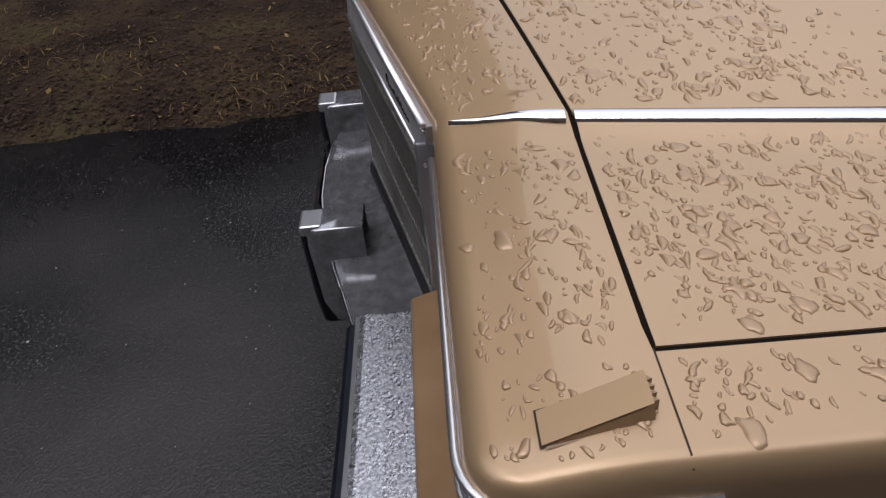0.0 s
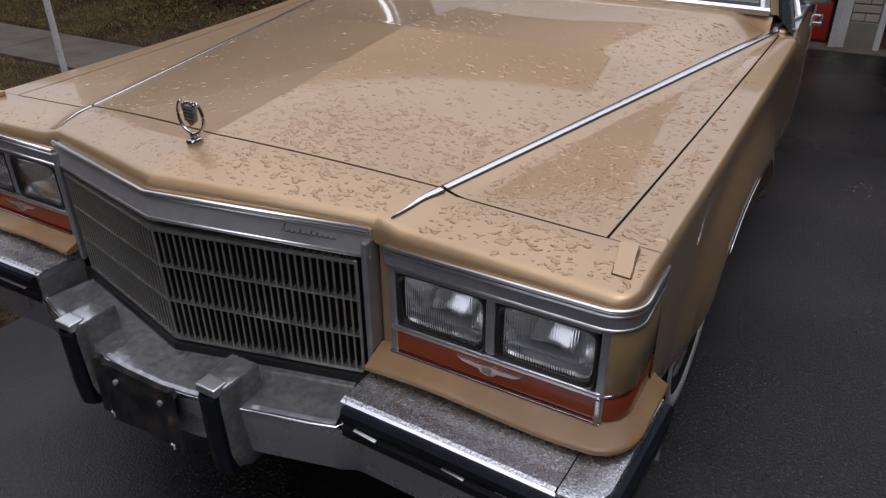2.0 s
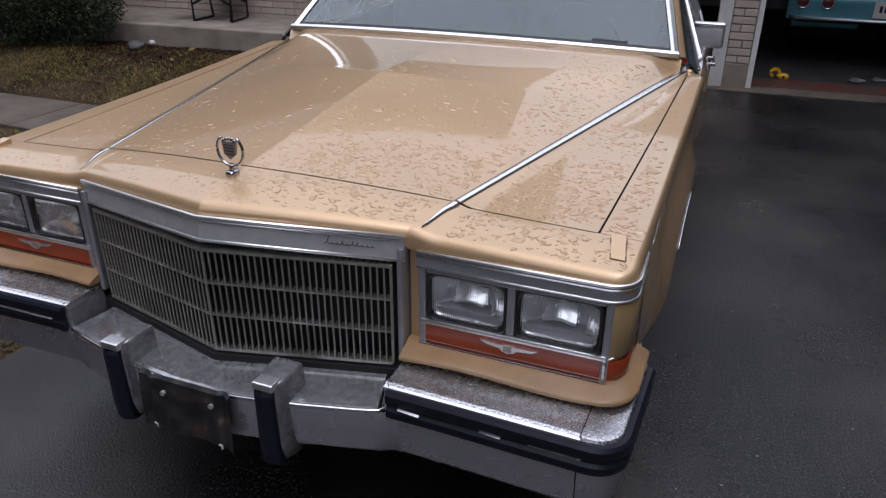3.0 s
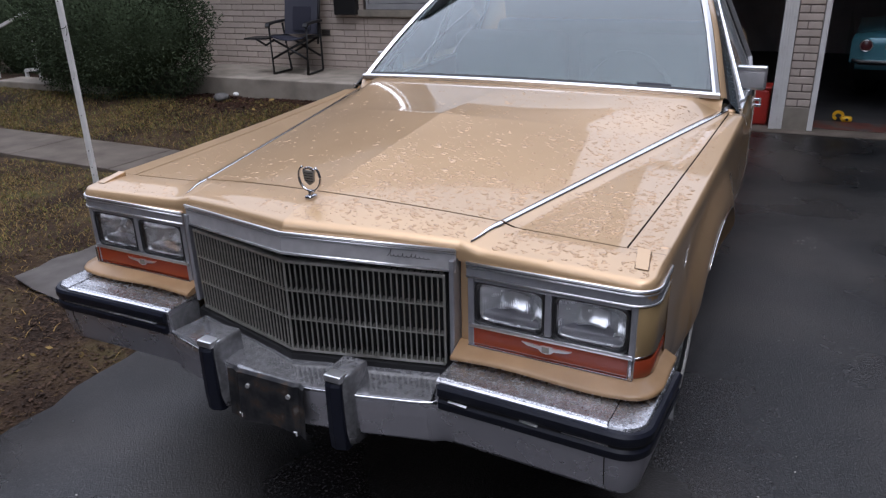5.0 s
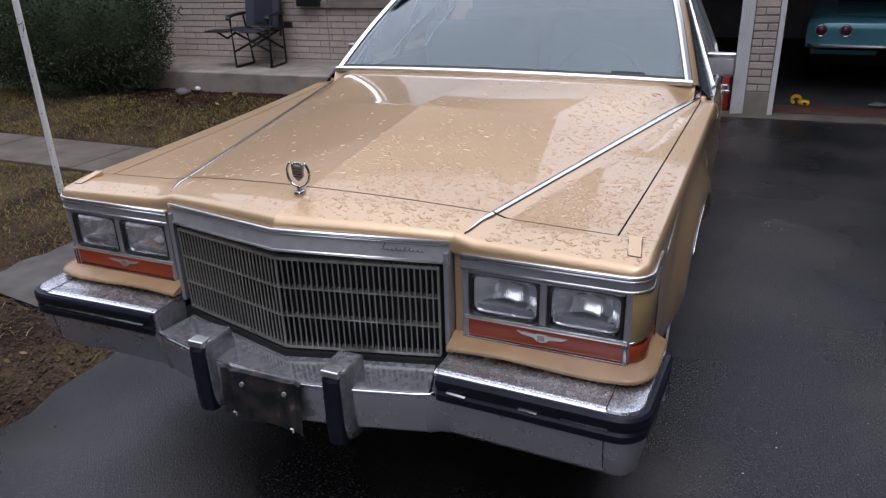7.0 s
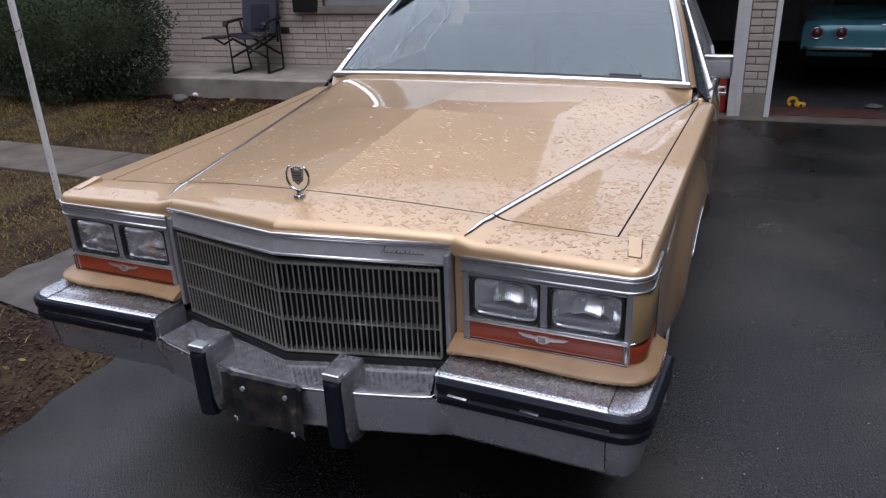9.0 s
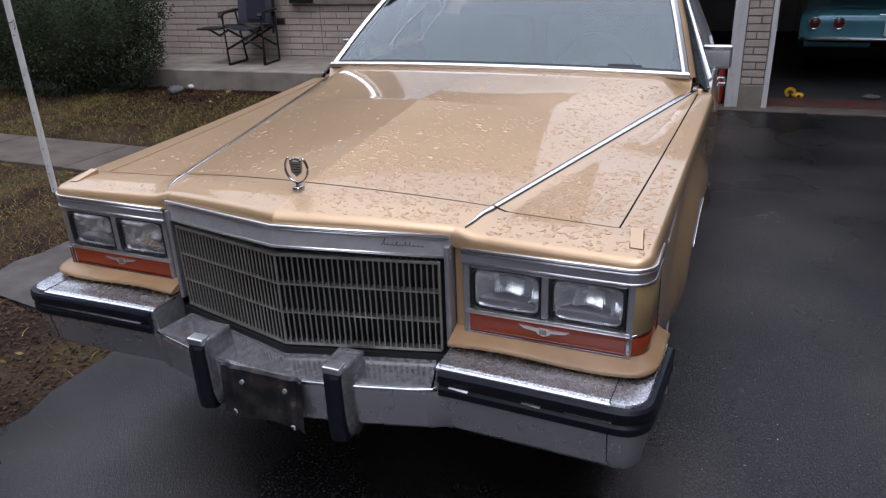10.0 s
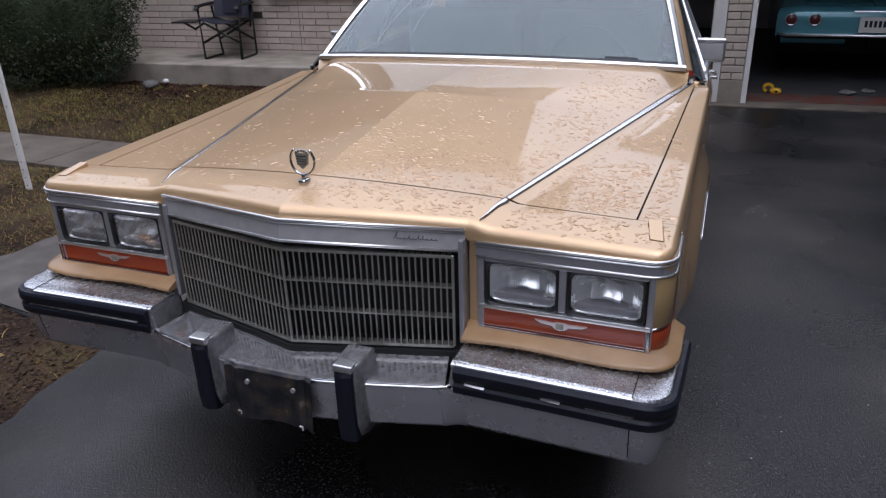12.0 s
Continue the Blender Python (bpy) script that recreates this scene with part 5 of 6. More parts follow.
flakes("leaf_litter", "wet brown leaf litter beside the driveway", litter, 16000, litter_zone, 0.009, 21)
flakes("leaf_litter", "wet brown leaf litter on the lawn", litter, 5000, lambda: (random.uniform(-6.5, -2.6), random.uniform(1.0, 4.7)), 0.011, 22)
flakes("twigs", "pale broken twigs and straws in the litter", straw, 160, litter_zone, 0.014, 23)
flakes("mulch", "dark bark mulch bed below the porch", mulch, 11000, lambda: (random.uniform(-5.0, -2.3), 5.02 - abs(random.gauss(0, 0.45))), 0.013, 24)
flakes("twigs", "pale twigs lying on the mulch", straw, 26, lambda: (random.uniform(-4.6, -2.8), random.uniform(4.2, 4.9)), 0.028, 25)

# ---- house ----
house = new("house_frame")
H = pose(1.0, 6.1, 0, 0, 0, 2.6)
house.matrix_basis = H
tagged(house, "single-storey house front of beige painted brick with two garage openings", "house", kind="structure")
WALLS = [(-10.0, -4.40, 0.0, 2.55), (-4.40, -3.15, 0.0, 0.99), (-4.40, -3.15, 2.0, 2.55), (-3.15, -2.70, 0.0, 2.55), (2.90, 3.6, 0.0, 2.42), (-2.70, 2.90, 2.15, 2.42)]
for x0, x1, z0, z1 in WALLS:
    bm = bmesh.new()
    box(bm, x0, x1, 0.0, 0.2, z0, z1)
    tagged(part("wall_front", bm, mortar, house, "mortar bed of the beige brick front wall"), kind="structure")
bm = bmesh.new()
box(bm, -0.10, 0.10, 0.0, 0.30, 0.0, 2.15)
pier = tagged(part("wall_pier", bm, mortar, house, "narrow brick pier between the garage openings"), kind="structure")
bm = bmesh.new()
box(bm, -0.105, 0.105, -0.012, 0.28, 0.0, 0.215, 0.006)
part("footing", bm, concrete, pier, "grey concrete foot of the pier")
for x0, x1, y0, y1, nm in ((-0.215, -0.165, -0.03, 0.24, "jamb"), (-0.165, -0.103, -0.012, 0.2, "casing"), (0.103, 0.148, -0.02, 0.24, "jamb")):
    bm = bmesh.new()
    box(bm, x0, x1, y0, y1, 0.0, 2.15, 0.004)
    part(nm, bm, white_paint, pier, "weathered white garage door jamb")
for x in (-0.207, -0.185, -0.142, -0.118):
    bm = bmesh.new()
    box(bm, x - 0.0045, x + 0.0045, -0.040 if x < -0.165 else -0.022, -0.008, 0.0, 2.15, 0.002)
    part("jamb_rib", bm, white_paint, pier)
bm = bmesh.new()
box(bm, -0.172, -0.160, -0.036, -0.01, 0.0, 2.15, 0.002)
part("stop_strip", bm, white_paint, pier)
# garage inside
for name, b in (("wall_back", (-2.8, 3.2, 5.8, 5.9, 0, 2.6)), ("wall_side", (-2.695, -2.60, 0.2, 5.8, 0, 2.5)), ("wall_side", (3.1, 3.2, 0.2, 5.8, 0, 2.6))):
    bm = bmesh.new()
    box(bm, *b)
    tagged(part(name, bm, dark_wall, house, "dim garage wall"), kind="structure")
bm = bmesh.new()
box(bm, -2.9, 3.2, 0.2, 5.9, 2.5, 2.6)
tagged(part("ceiling", bm, dark_wall, house, "dim garage ceiling"), kind="structure")
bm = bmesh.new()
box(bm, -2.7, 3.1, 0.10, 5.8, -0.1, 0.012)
tagged(part("floor", bm, floor_dark, house, "dark concrete garage floor"), kind="structure")
bm = bmesh.new()
box(bm, -2.7, 3.1, 0.10, 0.46, -0.05, 0.016, 0.002)
tagged(part("floor_edge", bm, red_floor, house, "worn red-painted strip inside the garage opening"), kind="structure")
bm = bmesh.new()
box(bm, -2.7, 3.1, -0.14, 0.098, -0.1, 0.012, 0.01)
tagged(part("threshold", bm, walk_concrete, house, "pale concrete garage threshold"), kind="structure")
# eaves and roofs: a porch roof and a low flat garage beside it
bm = bmesh.new()
box(bm, -10.3, -2.6, -0.55, 0.2, 2.55, 2.60)
tagged(part("soffit", bm, siding, house, "grey-tan soffit"), kind="structure")
bm = bmesh.new()
box(bm, -10.3, -2.6, -0.58, -0.55, 2.60, 2.66)
tagged(part("fascia", bm, white_paint, house, "white fascia board"), kind="structure")
bm = bmesh.new()
box(bm, -2.6, 3.7, -0.06, 6.0, 2.60, 2.64)
box(bm, -2.6, 3.7, -0.09, -0.06, 2.42, 2.64)
tagged(part("roof", bm, shingle, house, "low flat garage roof"), kind="structure")
bm = bmesh.new()
box(bm, -10.0, -9.8, 0.2, 9.6, 0, 2.64)
tagged(part("wall_end", bm, brick_face, house, "brick end wall of the house"), kind="structure")
bm = bmesh.new()
box(bm, 3.5, 3.7, 0.2, 6.0, 0, 2.6)
tagged(part("wall_end", bm, brick_face, house, "brick end wall of the garage"), kind="structure")
# upper storey over the house and the first garage bay, its gable to the street
bm = bmesh.new()
ring = [(-10.0, 2.64), (-1.5, 2.64), (-1.5, 3.62), (-5.75, 5.12), (-10.0, 3.62)]
va = [bm.verts.new((x, 0.02, z)) for x, z in ring]
vb = [bm.verts.new((x, 9.6, z)) for x, z in ring]
bm.faces.new(list(reversed(va)))
bm.faces.new(vb)
for q in (1, 4):
    bm.faces.new((va[q], vb[q], vb[(q + 1) % 5], va[(q + 1) % 5]))
tagged(part("wall_upper", bm, siding, house, "plain grey upper gable wall above the garage"), kind="structure")
bm = bmesh.new()
prof = [(-1.42, 3.59), (-5.75, 5.13), (-10.1, 3.59), (-10.1, 3.67), (-5.75, 5.21), (-1.42, 3.67)]
va = [bm.verts.new((x, -0.12, z)) for x, z in prof]
vb = [bm.verts.new((x, 9.7, z)) for x, z in prof]
bm.faces.new(va)
bm.faces.new(list(reversed(vb)))
for q in range(6):
    bm.faces.new((va[q], vb[q], vb[(q + 1) % 6], va[(q + 1) % 6]))
tagged(part("roof", bm, shingle, house, "grey shingle gable roof of the upper storey"), kind="structure")
# front window
win = new("window")
win.parent = house
tagged(win, "grey-framed front window with a pale stone sill", kind="structure")
for nm, b in (("window_frame", (-4.36, -4.33, -0.02, 0.08, 1.02, 1.97)), ("window_frame", (-3.22, -3.19, -0.02, 0.08, 1.02, 1.97)), ("window_frame", (-4.33, -3.22, -0.02, 0.08, 1.02, 1.08)), ("window_frame", (-4.33, -3.22, -0.02, 0.08, 1.94, 1.97)), ("sash", (-3.80, -3.75, 0.0, 0.06, 1.08, 1.94)), ("sash", (-4.33, -3.22, 0.005, 0.055, 1.085, 1.12))):
    bm = bmesh.new()
    box(bm, *b, 0.004)
    part(nm, bm, siding, win)
bm = bmesh.new()
box(bm, -4.45, -3.10, -0.045, 0.05, 0.945, 1.018, 0.006)
part("window_sill", bm, concrete, win, "pale stone sill")
for x0, x1 in ((-4.33, -3.80), (-3.75, -3.22)):
    bm = bmesh.new()
    box(bm, x0, x1, 0.03, 0.036, 1.12, 1.94)
    part("pane", bm, glass, win)
bm = bmesh.new()
box(bm, -4.5, -3.05, 0.22, 0.25, 0.9, 2.1)
part("blind", bm, dark_wall, win)
# porch
bm = bmesh.new()
box(bm, -7.6, -2.72, -0.90, -0.002, -0.1, 0.375, 0.012)
tagged(part("porch_floor", bm, concrete, house, "grey concrete porch slab"), kind="structure")
bm = bmesh.new()
box(bm, -7.6, -2.74, -0.86, -0.05, -0.15, 0.28)
for k, (d, z) in enumerate(((-1.25, 0.25), (-1.55, 0.13))):
    bm2 = bmesh.new()
    box(bm2, -8.9, -7.05, d, d + 0.34 if k else -0.902, -0.1, z, 0.012)
    tagged(part("porch_step", bm2, concrete, house, "worn concrete porch step"), kind="structure")
bm.free()

# unseen dark wall added to keep sky light off the car's east side
bm = bmesh.new()
box(bm, 5.1, 5.3, -9.0, 14.0, -0.1, 11.0)
tagged(part("wall_east", bm, shingle, None, "unseen dark wall added to block light from the east"), category="wall", kind="structure")

# uneven dark ring, unseen, standing for woods and houses; added to cut sky light
bm = bmesh.new()
rows = []
for k in range(181):
    a = math.radians(2 * k)
    # raised in the south-west to darken what the asphalt and hood reflect
    tall = smooth01(1.9 - abs(2 * k - 215) / 25)
    r = 20 - 11.5 * tall + 3 * (1 - tall) * noise.noise(Vector((3 * math.cos(a), 3 * math.sin(a), 1)))
    h = 6.0 + 2.2 * noise.noise(Vector((9 * math.cos(a), 9 * math.sin(a), 4))) + 1.0 * noise.noise(Vector((30 * math.cos(a), 30 * math.sin(a), 7))) + 1.0 * max(0.0, math.cos(a - radians(125))) + 14.0 * tall
    h -= 3.2 * smooth01(1.5 - abs(2 * k - 158) / 22)
    h += 4.0 * smooth01(1.7 - abs(2 * k - 278) / 28)
    rows.append([(r * math.cos(a), r * math.sin(a), -0.3), (r * math.cos(a), r * math.sin(a), 0.6 * h), ((r + 1.5) * math.cos(a), (r + 1.5) * math.sin(a), h)])
sheet(bm, rows)
tagged(part("backdrop", bm, ring_dark, None, "unseen dark ring added to block low sky and shape reflections", True), category="woods", kind="structure")

# mailbox, vent and railing
mailbox = thing("mailbox", "black metal wall mailbox on the brick wall", "mailbox")
mailbox.matrix_basis = H
bm = bmesh.new()
box(bm, -4.72, -4.45, -0.10, -0.006, 0.965, 1.26, 0.012)
part("mailbox_body", bm, black, mailbox)
bm = bmesh.new()
box(bm, -4.73, -4.44, -0.115, -0.006, 1.262, 1.285, 0.006)
part("mailbox_lid", bm, black, mailbox)
vent = thing("wall_vent", "small rusty brown vent let into the brick wall", "vent")
vent.matrix_basis = H
bm = bmesh.new()
box(bm, -4.955, -4.845, -0.014, -0.004, 0.735, 0.80, 0.002)
part("vent_frame", bm, apron, vent)
for k in range(3):
    bm = bmesh.new()
    box(bm, -4.945, -4.855, -0.018, -0.014, 0.745 + 0.018 * k, 0.753 + 0.018 * k)
    part("slat", bm, black, vent)
rail = thing("stair_railing", "white metal stair railing beside the porch steps", "railing")
for pts in ([(-8.48, 4.9, 0.75), (-7.56, 4.9, 1.045)], [(-8.48, 4.9, 0.02), (-8.48, 4.9, 0.80)], [(-8.52, 4.9, 0.10), (-7.89, 4.9, 0.115)], [(-7.89, 4.9, 0.0), (-7.89, 4.9, 0.315)], [(-7.89, 4.9, 0.31), (-7.62, 4.9, 0.335)], [(-7.62, 4.9, 0.0), (-7.62, 4.9, 1.03)]):
    bm = bmesh.new()
    sweep(bm, pts, [(-0.017, -0.017), (0.017, -0.017), (0.017, 0.017), (-0.017, 0.017)], flat=False)
    part("rail_bar", bm, white_paint, rail)


# ---- folding chair on the porch ----
def camp_chair():
    c = thing("camp_chair", "navy folding camp chair with black tube frame on the porch", "chair", (-4.0, 5.47, 0.376), 8)
    tubes = {
        "leg_loop": [[(-0.23, -0.17, 0.50), (-0.215, -0.18, 0.014), (-0.205, -0.16, 0.012), (-0.195, 0.16, 0.012), (-0.20, 0.17, 0.03), (-0.235, 0.12, 0.52)], [(0.22, -0.17, 0.50), (0.205, -0.18, 0.014), (0.20, -0.16, 0.012), (0.195, 0.16, 0.012), (0.20, 0.17, 0.03), (0.225, 0.12, 0.52)]],
        "cross_brace": [[(-0.215, -0.17, 0.17), (0.20, -0.15, 0.37)], [(0.205, -0.17, 0.17), (-0.205, -0.15, 0.37)], [(-0.20, 0.14, 0.17), (0.20, 0.14, 0.38)], [(0.20, 0.14, 0.17), (-0.20, 0.14, 0.38)]],
        "seat_rail": [[(-0.215, -0.20, 0.405), (-0.205, 0.17, 0.385)], [(0.205, -0.20, 0.405), (0.205, 0.17, 0.385)]],
        "back_post": [[(-0.20, 0.10, 0.30), (-0.205, 0.16, 0.60), (-0.20, 0.25, 1.0)], [(0.20, 0.10, 0.30), (0.205, 0.16, 0.60), (0.20, 0.25, 1.0)]],
        "tray_arm": [[(-0.22, -0.10, 0.36), (-0.33, -0.10, 0.30), (-0.47, -0.10, 0.375)]],
    }
    for name, runs in tubes.items():
        for run in runs:
            bm = bmesh.new()
            tube(bm, run, 0.0125, 8)
            part(name, bm, chair_tube, c, smooth=True)
    curve_in = lambda x, w: 1 - (x / w) ** 2
    for name, rows, mat, label in (
        ("seat", [[(x, y, 0.415 - 0.04 * curve_in(x, 0.21) - 0.06 * (y + 0.19)) for x in spread(-0.21, 0.21, 8)] for y in spread(-0.19, 0.17, 6)], navy_cloth, "dark navy seat"),
        ("backrest", [[(x, 0.12 + 0.05 * v + 0.10 * v * v + 0.035 * curve_in(x, 0.20), 0.40 + 0.62 * v - 0.02 * (x / 0.2) ** 4 * v) for x in spread(-0.20, 0.20, 10)] for v in spread(0, 1, 8)], grey_cloth, "slate backrest"),
        ("back_panel", [[(x, 0.105 + 0.05 * v + 0.10 * v * v + 0.035 * curve_in(x, 0.20), 0.44 + 0.44 * v) for x in spread(-0.105 - 0.01 * v, 0.105 + 0.01 * v, 6)] for v in spread(0, 0.92, 6)], navy_cloth, "black-navy middle panel"),
        ("side_tray", [[(x, y, 0.385 + 0.012 * (x + 0.5)) for x in spread(-0.53, -0.25, 4)] for y in spread(-0.21, 0.03, 3)], chair_tube, "small black side tray"),
    ):
        bm = bmesh.new()
        sheet(bm, rows)
        ext = bmesh.ops.extrude_face_region(bm, geom=bm.faces[:])
        bmesh.ops.translate(bm, vec=(0, -0.006, -0.014) if name in ("seat", "side_tray") else (0, -0.018, 0.0), verts=[v for v in ext["geom"] if isinstance(v, bmesh.types.BMVert)])
        part(name, bm, mat, c, label, smooth=True, sharp=60)
    for x in (-0.232, 0.222):
        bm = bmesh.new()
        sweep(bm, [(x, -0.20, 0.50), (x, -0.18, 0.53), (x, -0.05, 0.54), (x, 0.14, 0.545)], [(-0.026, -0.012), (0.026, -0.012), (0.030, 0.0), (0.022, 0.012), (-0.022, 0.012), (-0.030, 0.0)], flat=False)
        part("armrest", bm, chair_tube, c, "padded black armrest", True, 50)


camp_chair()

# ---- marker post on the lawn ----
post = thing("marker_post", "slim white perforated steel post with rust spots, on the lawn", "post", (-3.372, 2.21, -0.08))
bm = bmesh.new()
sheet_rows = [(-0.024, 0.012), (-0.020, -0.006), (0.020, -0.006), (0.024, 0.012), (0.020, 0.012), (0.017, -0.002), (-0.017, -0.002), (-0.020, 0.012)]
vs = sheet(bm, [[(x, y, z) for x, y in sheet_rows] for z in (0, 2.3)], close=True)
bm.faces.new(list(reversed(vs[0])))
bm.faces.new(vs[1])
part("channel", bm, white_paint, post)
for k in range(12):
    bm = bmesh.new()
    disc(bm, (0.002, -0.0068, 0.06 + 0.055 * k if k < 5 else 0.4 + 0.25 * (k - 5)), 0.005, "y", 10)
    part("hole", bm, black, post)
bm = bmesh.new()
tube(bm, [(-0.03, -0.012, 1.235), (0.0, -0.014, 1.228), (0.028, -0.010, 1.235), (0.034, -0.004, 1.25), (0.03, -0.006, 1.20), (0.026, -0.012, 1.185)], 0.0028, 6)
part("wire_tie", bm, chair_tube, post)

# ---- yew bushes ----
def yew(label, at, sx, sy, sz, count, seed):
    bush = thing("bush", label, "bush", at)
    random.seed(seed)
    bm = bmesh.new()
    for k in range(9):
        a = random.uniform(0, 6.283)
        tube(bm, [(0.12 * math.cos(a), 0.08 * math.sin(a), -0.03), (0.25 * sx * math.cos(a), 0.3 * sy * math.sin(a), 0.65 * sz), (0.6 * sx * math.cos(a), 0.6 * sy * math.sin(a), 1.3 * sz)], 0.022, 6)
    part("trunk", bm, bark, bush)
    verts, faces = [], []
    for k in range(count):
        a, b = random.uniform(0, 6.283), random.uniform(-1.0, 1.0)
        rr = random.uniform(0.76, 1.0) if random.random() < 0.85 else random.uniform(0.5, 0.8)
        cz = math.sqrt(max(0.0, 1 - b * b))
        lump = 1 + 0.13 * noise.noise(Vector((2.2 * math.cos(a), 2.2 * math.sin(a), b * 2.4))) + 0.05 * noise.noise(Vector((9 * math.cos(a), 9 * math.sin(a), b * 8)))
        p = Vector((sx * rr * lump * cz ** 0.5 * math.cos(a), sy * rr * lump * cz ** 0.5 * math.sin(a), sz * (0.97 + rr * lump * b)))
        if p.z < 0.02:
            continue
        d = Vector((math.cos(a) * cz + random.gauss(0, 0.5), math.sin(a) * cz + random.gauss(0, 0.5), b + random.gauss(0.2, 0.5))).normalized()
        side_v = d.cross(Vector((random.gauss(0, 1), random.gauss(0, 1), random.gauss(0, 1)))).normalized()
        l, w = random.uniform(0.018, 0.042), random.uniform(0.0045, 0.009)
        i = len(verts)
        verts += [p - side_v * w * 0.4, p + d * l * 0.5 - side_v * w, p + d * l, p + d * l * 0.5 + side_v * w]
        faces.append((i, i + 1, i + 2, i + 3))
    me = bpy.data.meshes.new("crown")
    me.from_pydata(verts, [], faces)
    link("crown", me, needles, bush, "dense dark needles")
    bm = bmesh.new()
    bmesh.ops.create_icosphere(bm, subdivisions=3, radius=1.0)
    for v in bm.verts:
        q = 0.82 * (1 + 0.12 * noise.noise(v.co * 2.3))
        v.co = Vector((v.co.x * 0.95 * sx * q, v.co.y * 0.85 * sy * q, max(0.03, sz * (0.97 + v.co.z * q))))
    part("inner_shade", bm, needles, bush, "dim inside of the bush", True)


yew("dense dark green yew bush against the porch", (-6.02, 4.72, 0.12), 1.42, 0.62, 0.74, 52000, 31)
yew("smaller dark evergreen shrub behind the white stair railing", (-8.75, 5.5, 0.02), 0.62, 0.42, 0.66, 14000, 32)

for px, py, r in ((-4.49, 4.98, 0.05), (-4.49, 4.73, 0.085)):
    bm = bmesh.new()
    bmesh.ops.create_icosphere(bm, subdivisions=3, radius=r)
    for v in bm.verts:
        v.co *= 1 + 0.25 * noise.noise(v.co * 14 + Vector((px, 0, 0)))
        v.co.z *= 0.6
    ob = part("stone", bm, white_paint if r < 0.06 else rock, None, "white painted stone at the edge of the mulch bed" if r < 0.06 else "flat dark grey rock on the mulch bed", True)
    ob.location = (px, py, lawn_z(px, py) + r * 0.45)
    tagged(ob, category="stone")

# ---- things in the garage ----
bin_ = thing("bin", "red plastic bin standing at the garage opening", "bin", (0.66, 6.30, 0.012))
bm = bmesh.new()
box(bm, -0.13, 0.10, -0.12, 0.12, 0.0, 0.33, 0.025, 3)
part("bin_body", bm, red_plastic, bin_, smooth=True, sharp=50)
bm = bmesh.new()
box(bm, -0.14, 0.11, -0.13, 0.13, 0.33, 0.355, 0.01)
part("bin_lid", bm, red_plastic, bin_)

strap = thing("strap", "coiled bright yellow strap on the garage floor", "strap", (1.37, 6.62, 0.012))
bm = bmesh.new()
sweep(bm, [(-0.02 + 0.038 * math.cos(radians(a)), 0.0, 0.052 + 0.034 * math.sin(radians(a))) for a in range(-60, 265, 13)], [(-0.017, -0.013), (0.017, -0.013), (0.017, 0.013), (-0.017, 0.013)], flat=False)
part("coil", bm, yellow_plastic, strap, smooth=True, sharp=50)
bm = bmesh.new()
box(bm, 0.005, 0.10, -0.05, 0.04, 0.0, 0.05, 0.022, 4)
part("reel", bm, yellow_plastic, strap, smooth=True)
bm = bmesh.new()
disc(bm, (0.055, -0.051, 0.026), 0.013, "y", 14, -0.002)
part("hub", bm, black, strap)
for px, py, w in ((2.05, 6.72, 0.07), (2.24, 6.84, 0.06)):
    bm = bmesh.new()
    bmesh.ops.create_icosphere(bm, subdivisions=3, radius=w)
    for v in bm.verts:
        v.co *= 1 + 0.35 * noise.noise(v.co * 18 + Vector((px, 0, 0)))
        v.co.z *= 0.3
    ob = part("rag", bm, rag_cloth, None, "crumpled pale rag on the garage floor", True)
    ob.location = (px, py, 0.012 + w * 0.27)
    tagged(ob, category="rag")

coupe = thing("coupe", "turquoise 1960s car parked tail-out in the dark garage", "car")
TX0, TX1, TY = 1.37, 3.17, 7.15
mid = (TX0 + TX1) / 2


def tail_row(z, y, inset):
    row = []
    for u in spread(-1, 1, 24):
        e = max(0.0, (abs(u) - 0.86) / 0.14)
        row.append((mid + u * (TX1 - TX0) / 2 - math.copysign(inset, u), y + 0.10 * e * e, z - 0.02 * e))
    return row


bm = bmesh.new()
sheet(bm, [tail_row(z, y, i) for z, y, i in ((0.485, TY + 0.03, 0.01), (0.50, TY, 0.0), (0.62, TY - 0.005, 0.0), (0.705, TY + 0.005, 0.0), (0.735, TY + 0.02, 0.01), (0.765, TY + 0.12, 0.03), (0.80, TY + 0.55, 0.06), (0.83, TY + 1.1, 0.08))])
part("body", bm, turquoise, coupe, "turquoise tail and deck", True, 50)
# the lower tail is black here to paint in the shade under the bumper
bm = bmesh.new()
sheet(bm, [tail_row(z, y, i) for z, y, i in ((0.28, TY + 0.34, 0.10), (0.36, TY + 0.24, 0.06), (0.487, TY + 0.06, 0.012))])
part("valance", bm, black, coupe, "lower tail panel painted black for the shade below", True)
for s in (-1, 1):
    bm = bmesh.new()
    x = TX0 + 0.012 if s < 0 else TX1 - 0.012
    sheet(bm, [[(x, TY + 0.10, 0.30), (x, TY + 0.10, 0.72)], [(x, TY + 2.5, 0.30), (x, TY + 2.5, 0.82)]])
    part("flank", bm, turquoise, coupe)
bm = bmesh.new()
sheet(bm, [[(mid + u * 0.60, TY + 1.05, 0.83), (mid + u * 0.55, TY + 1.5, 1.25), (mid + u * 0.55, TY + 2.4, 1.30)] for u in spread(-1, 1, 8)])
part("rear_window", bm, black, coupe, "dark rear window and roof", True)
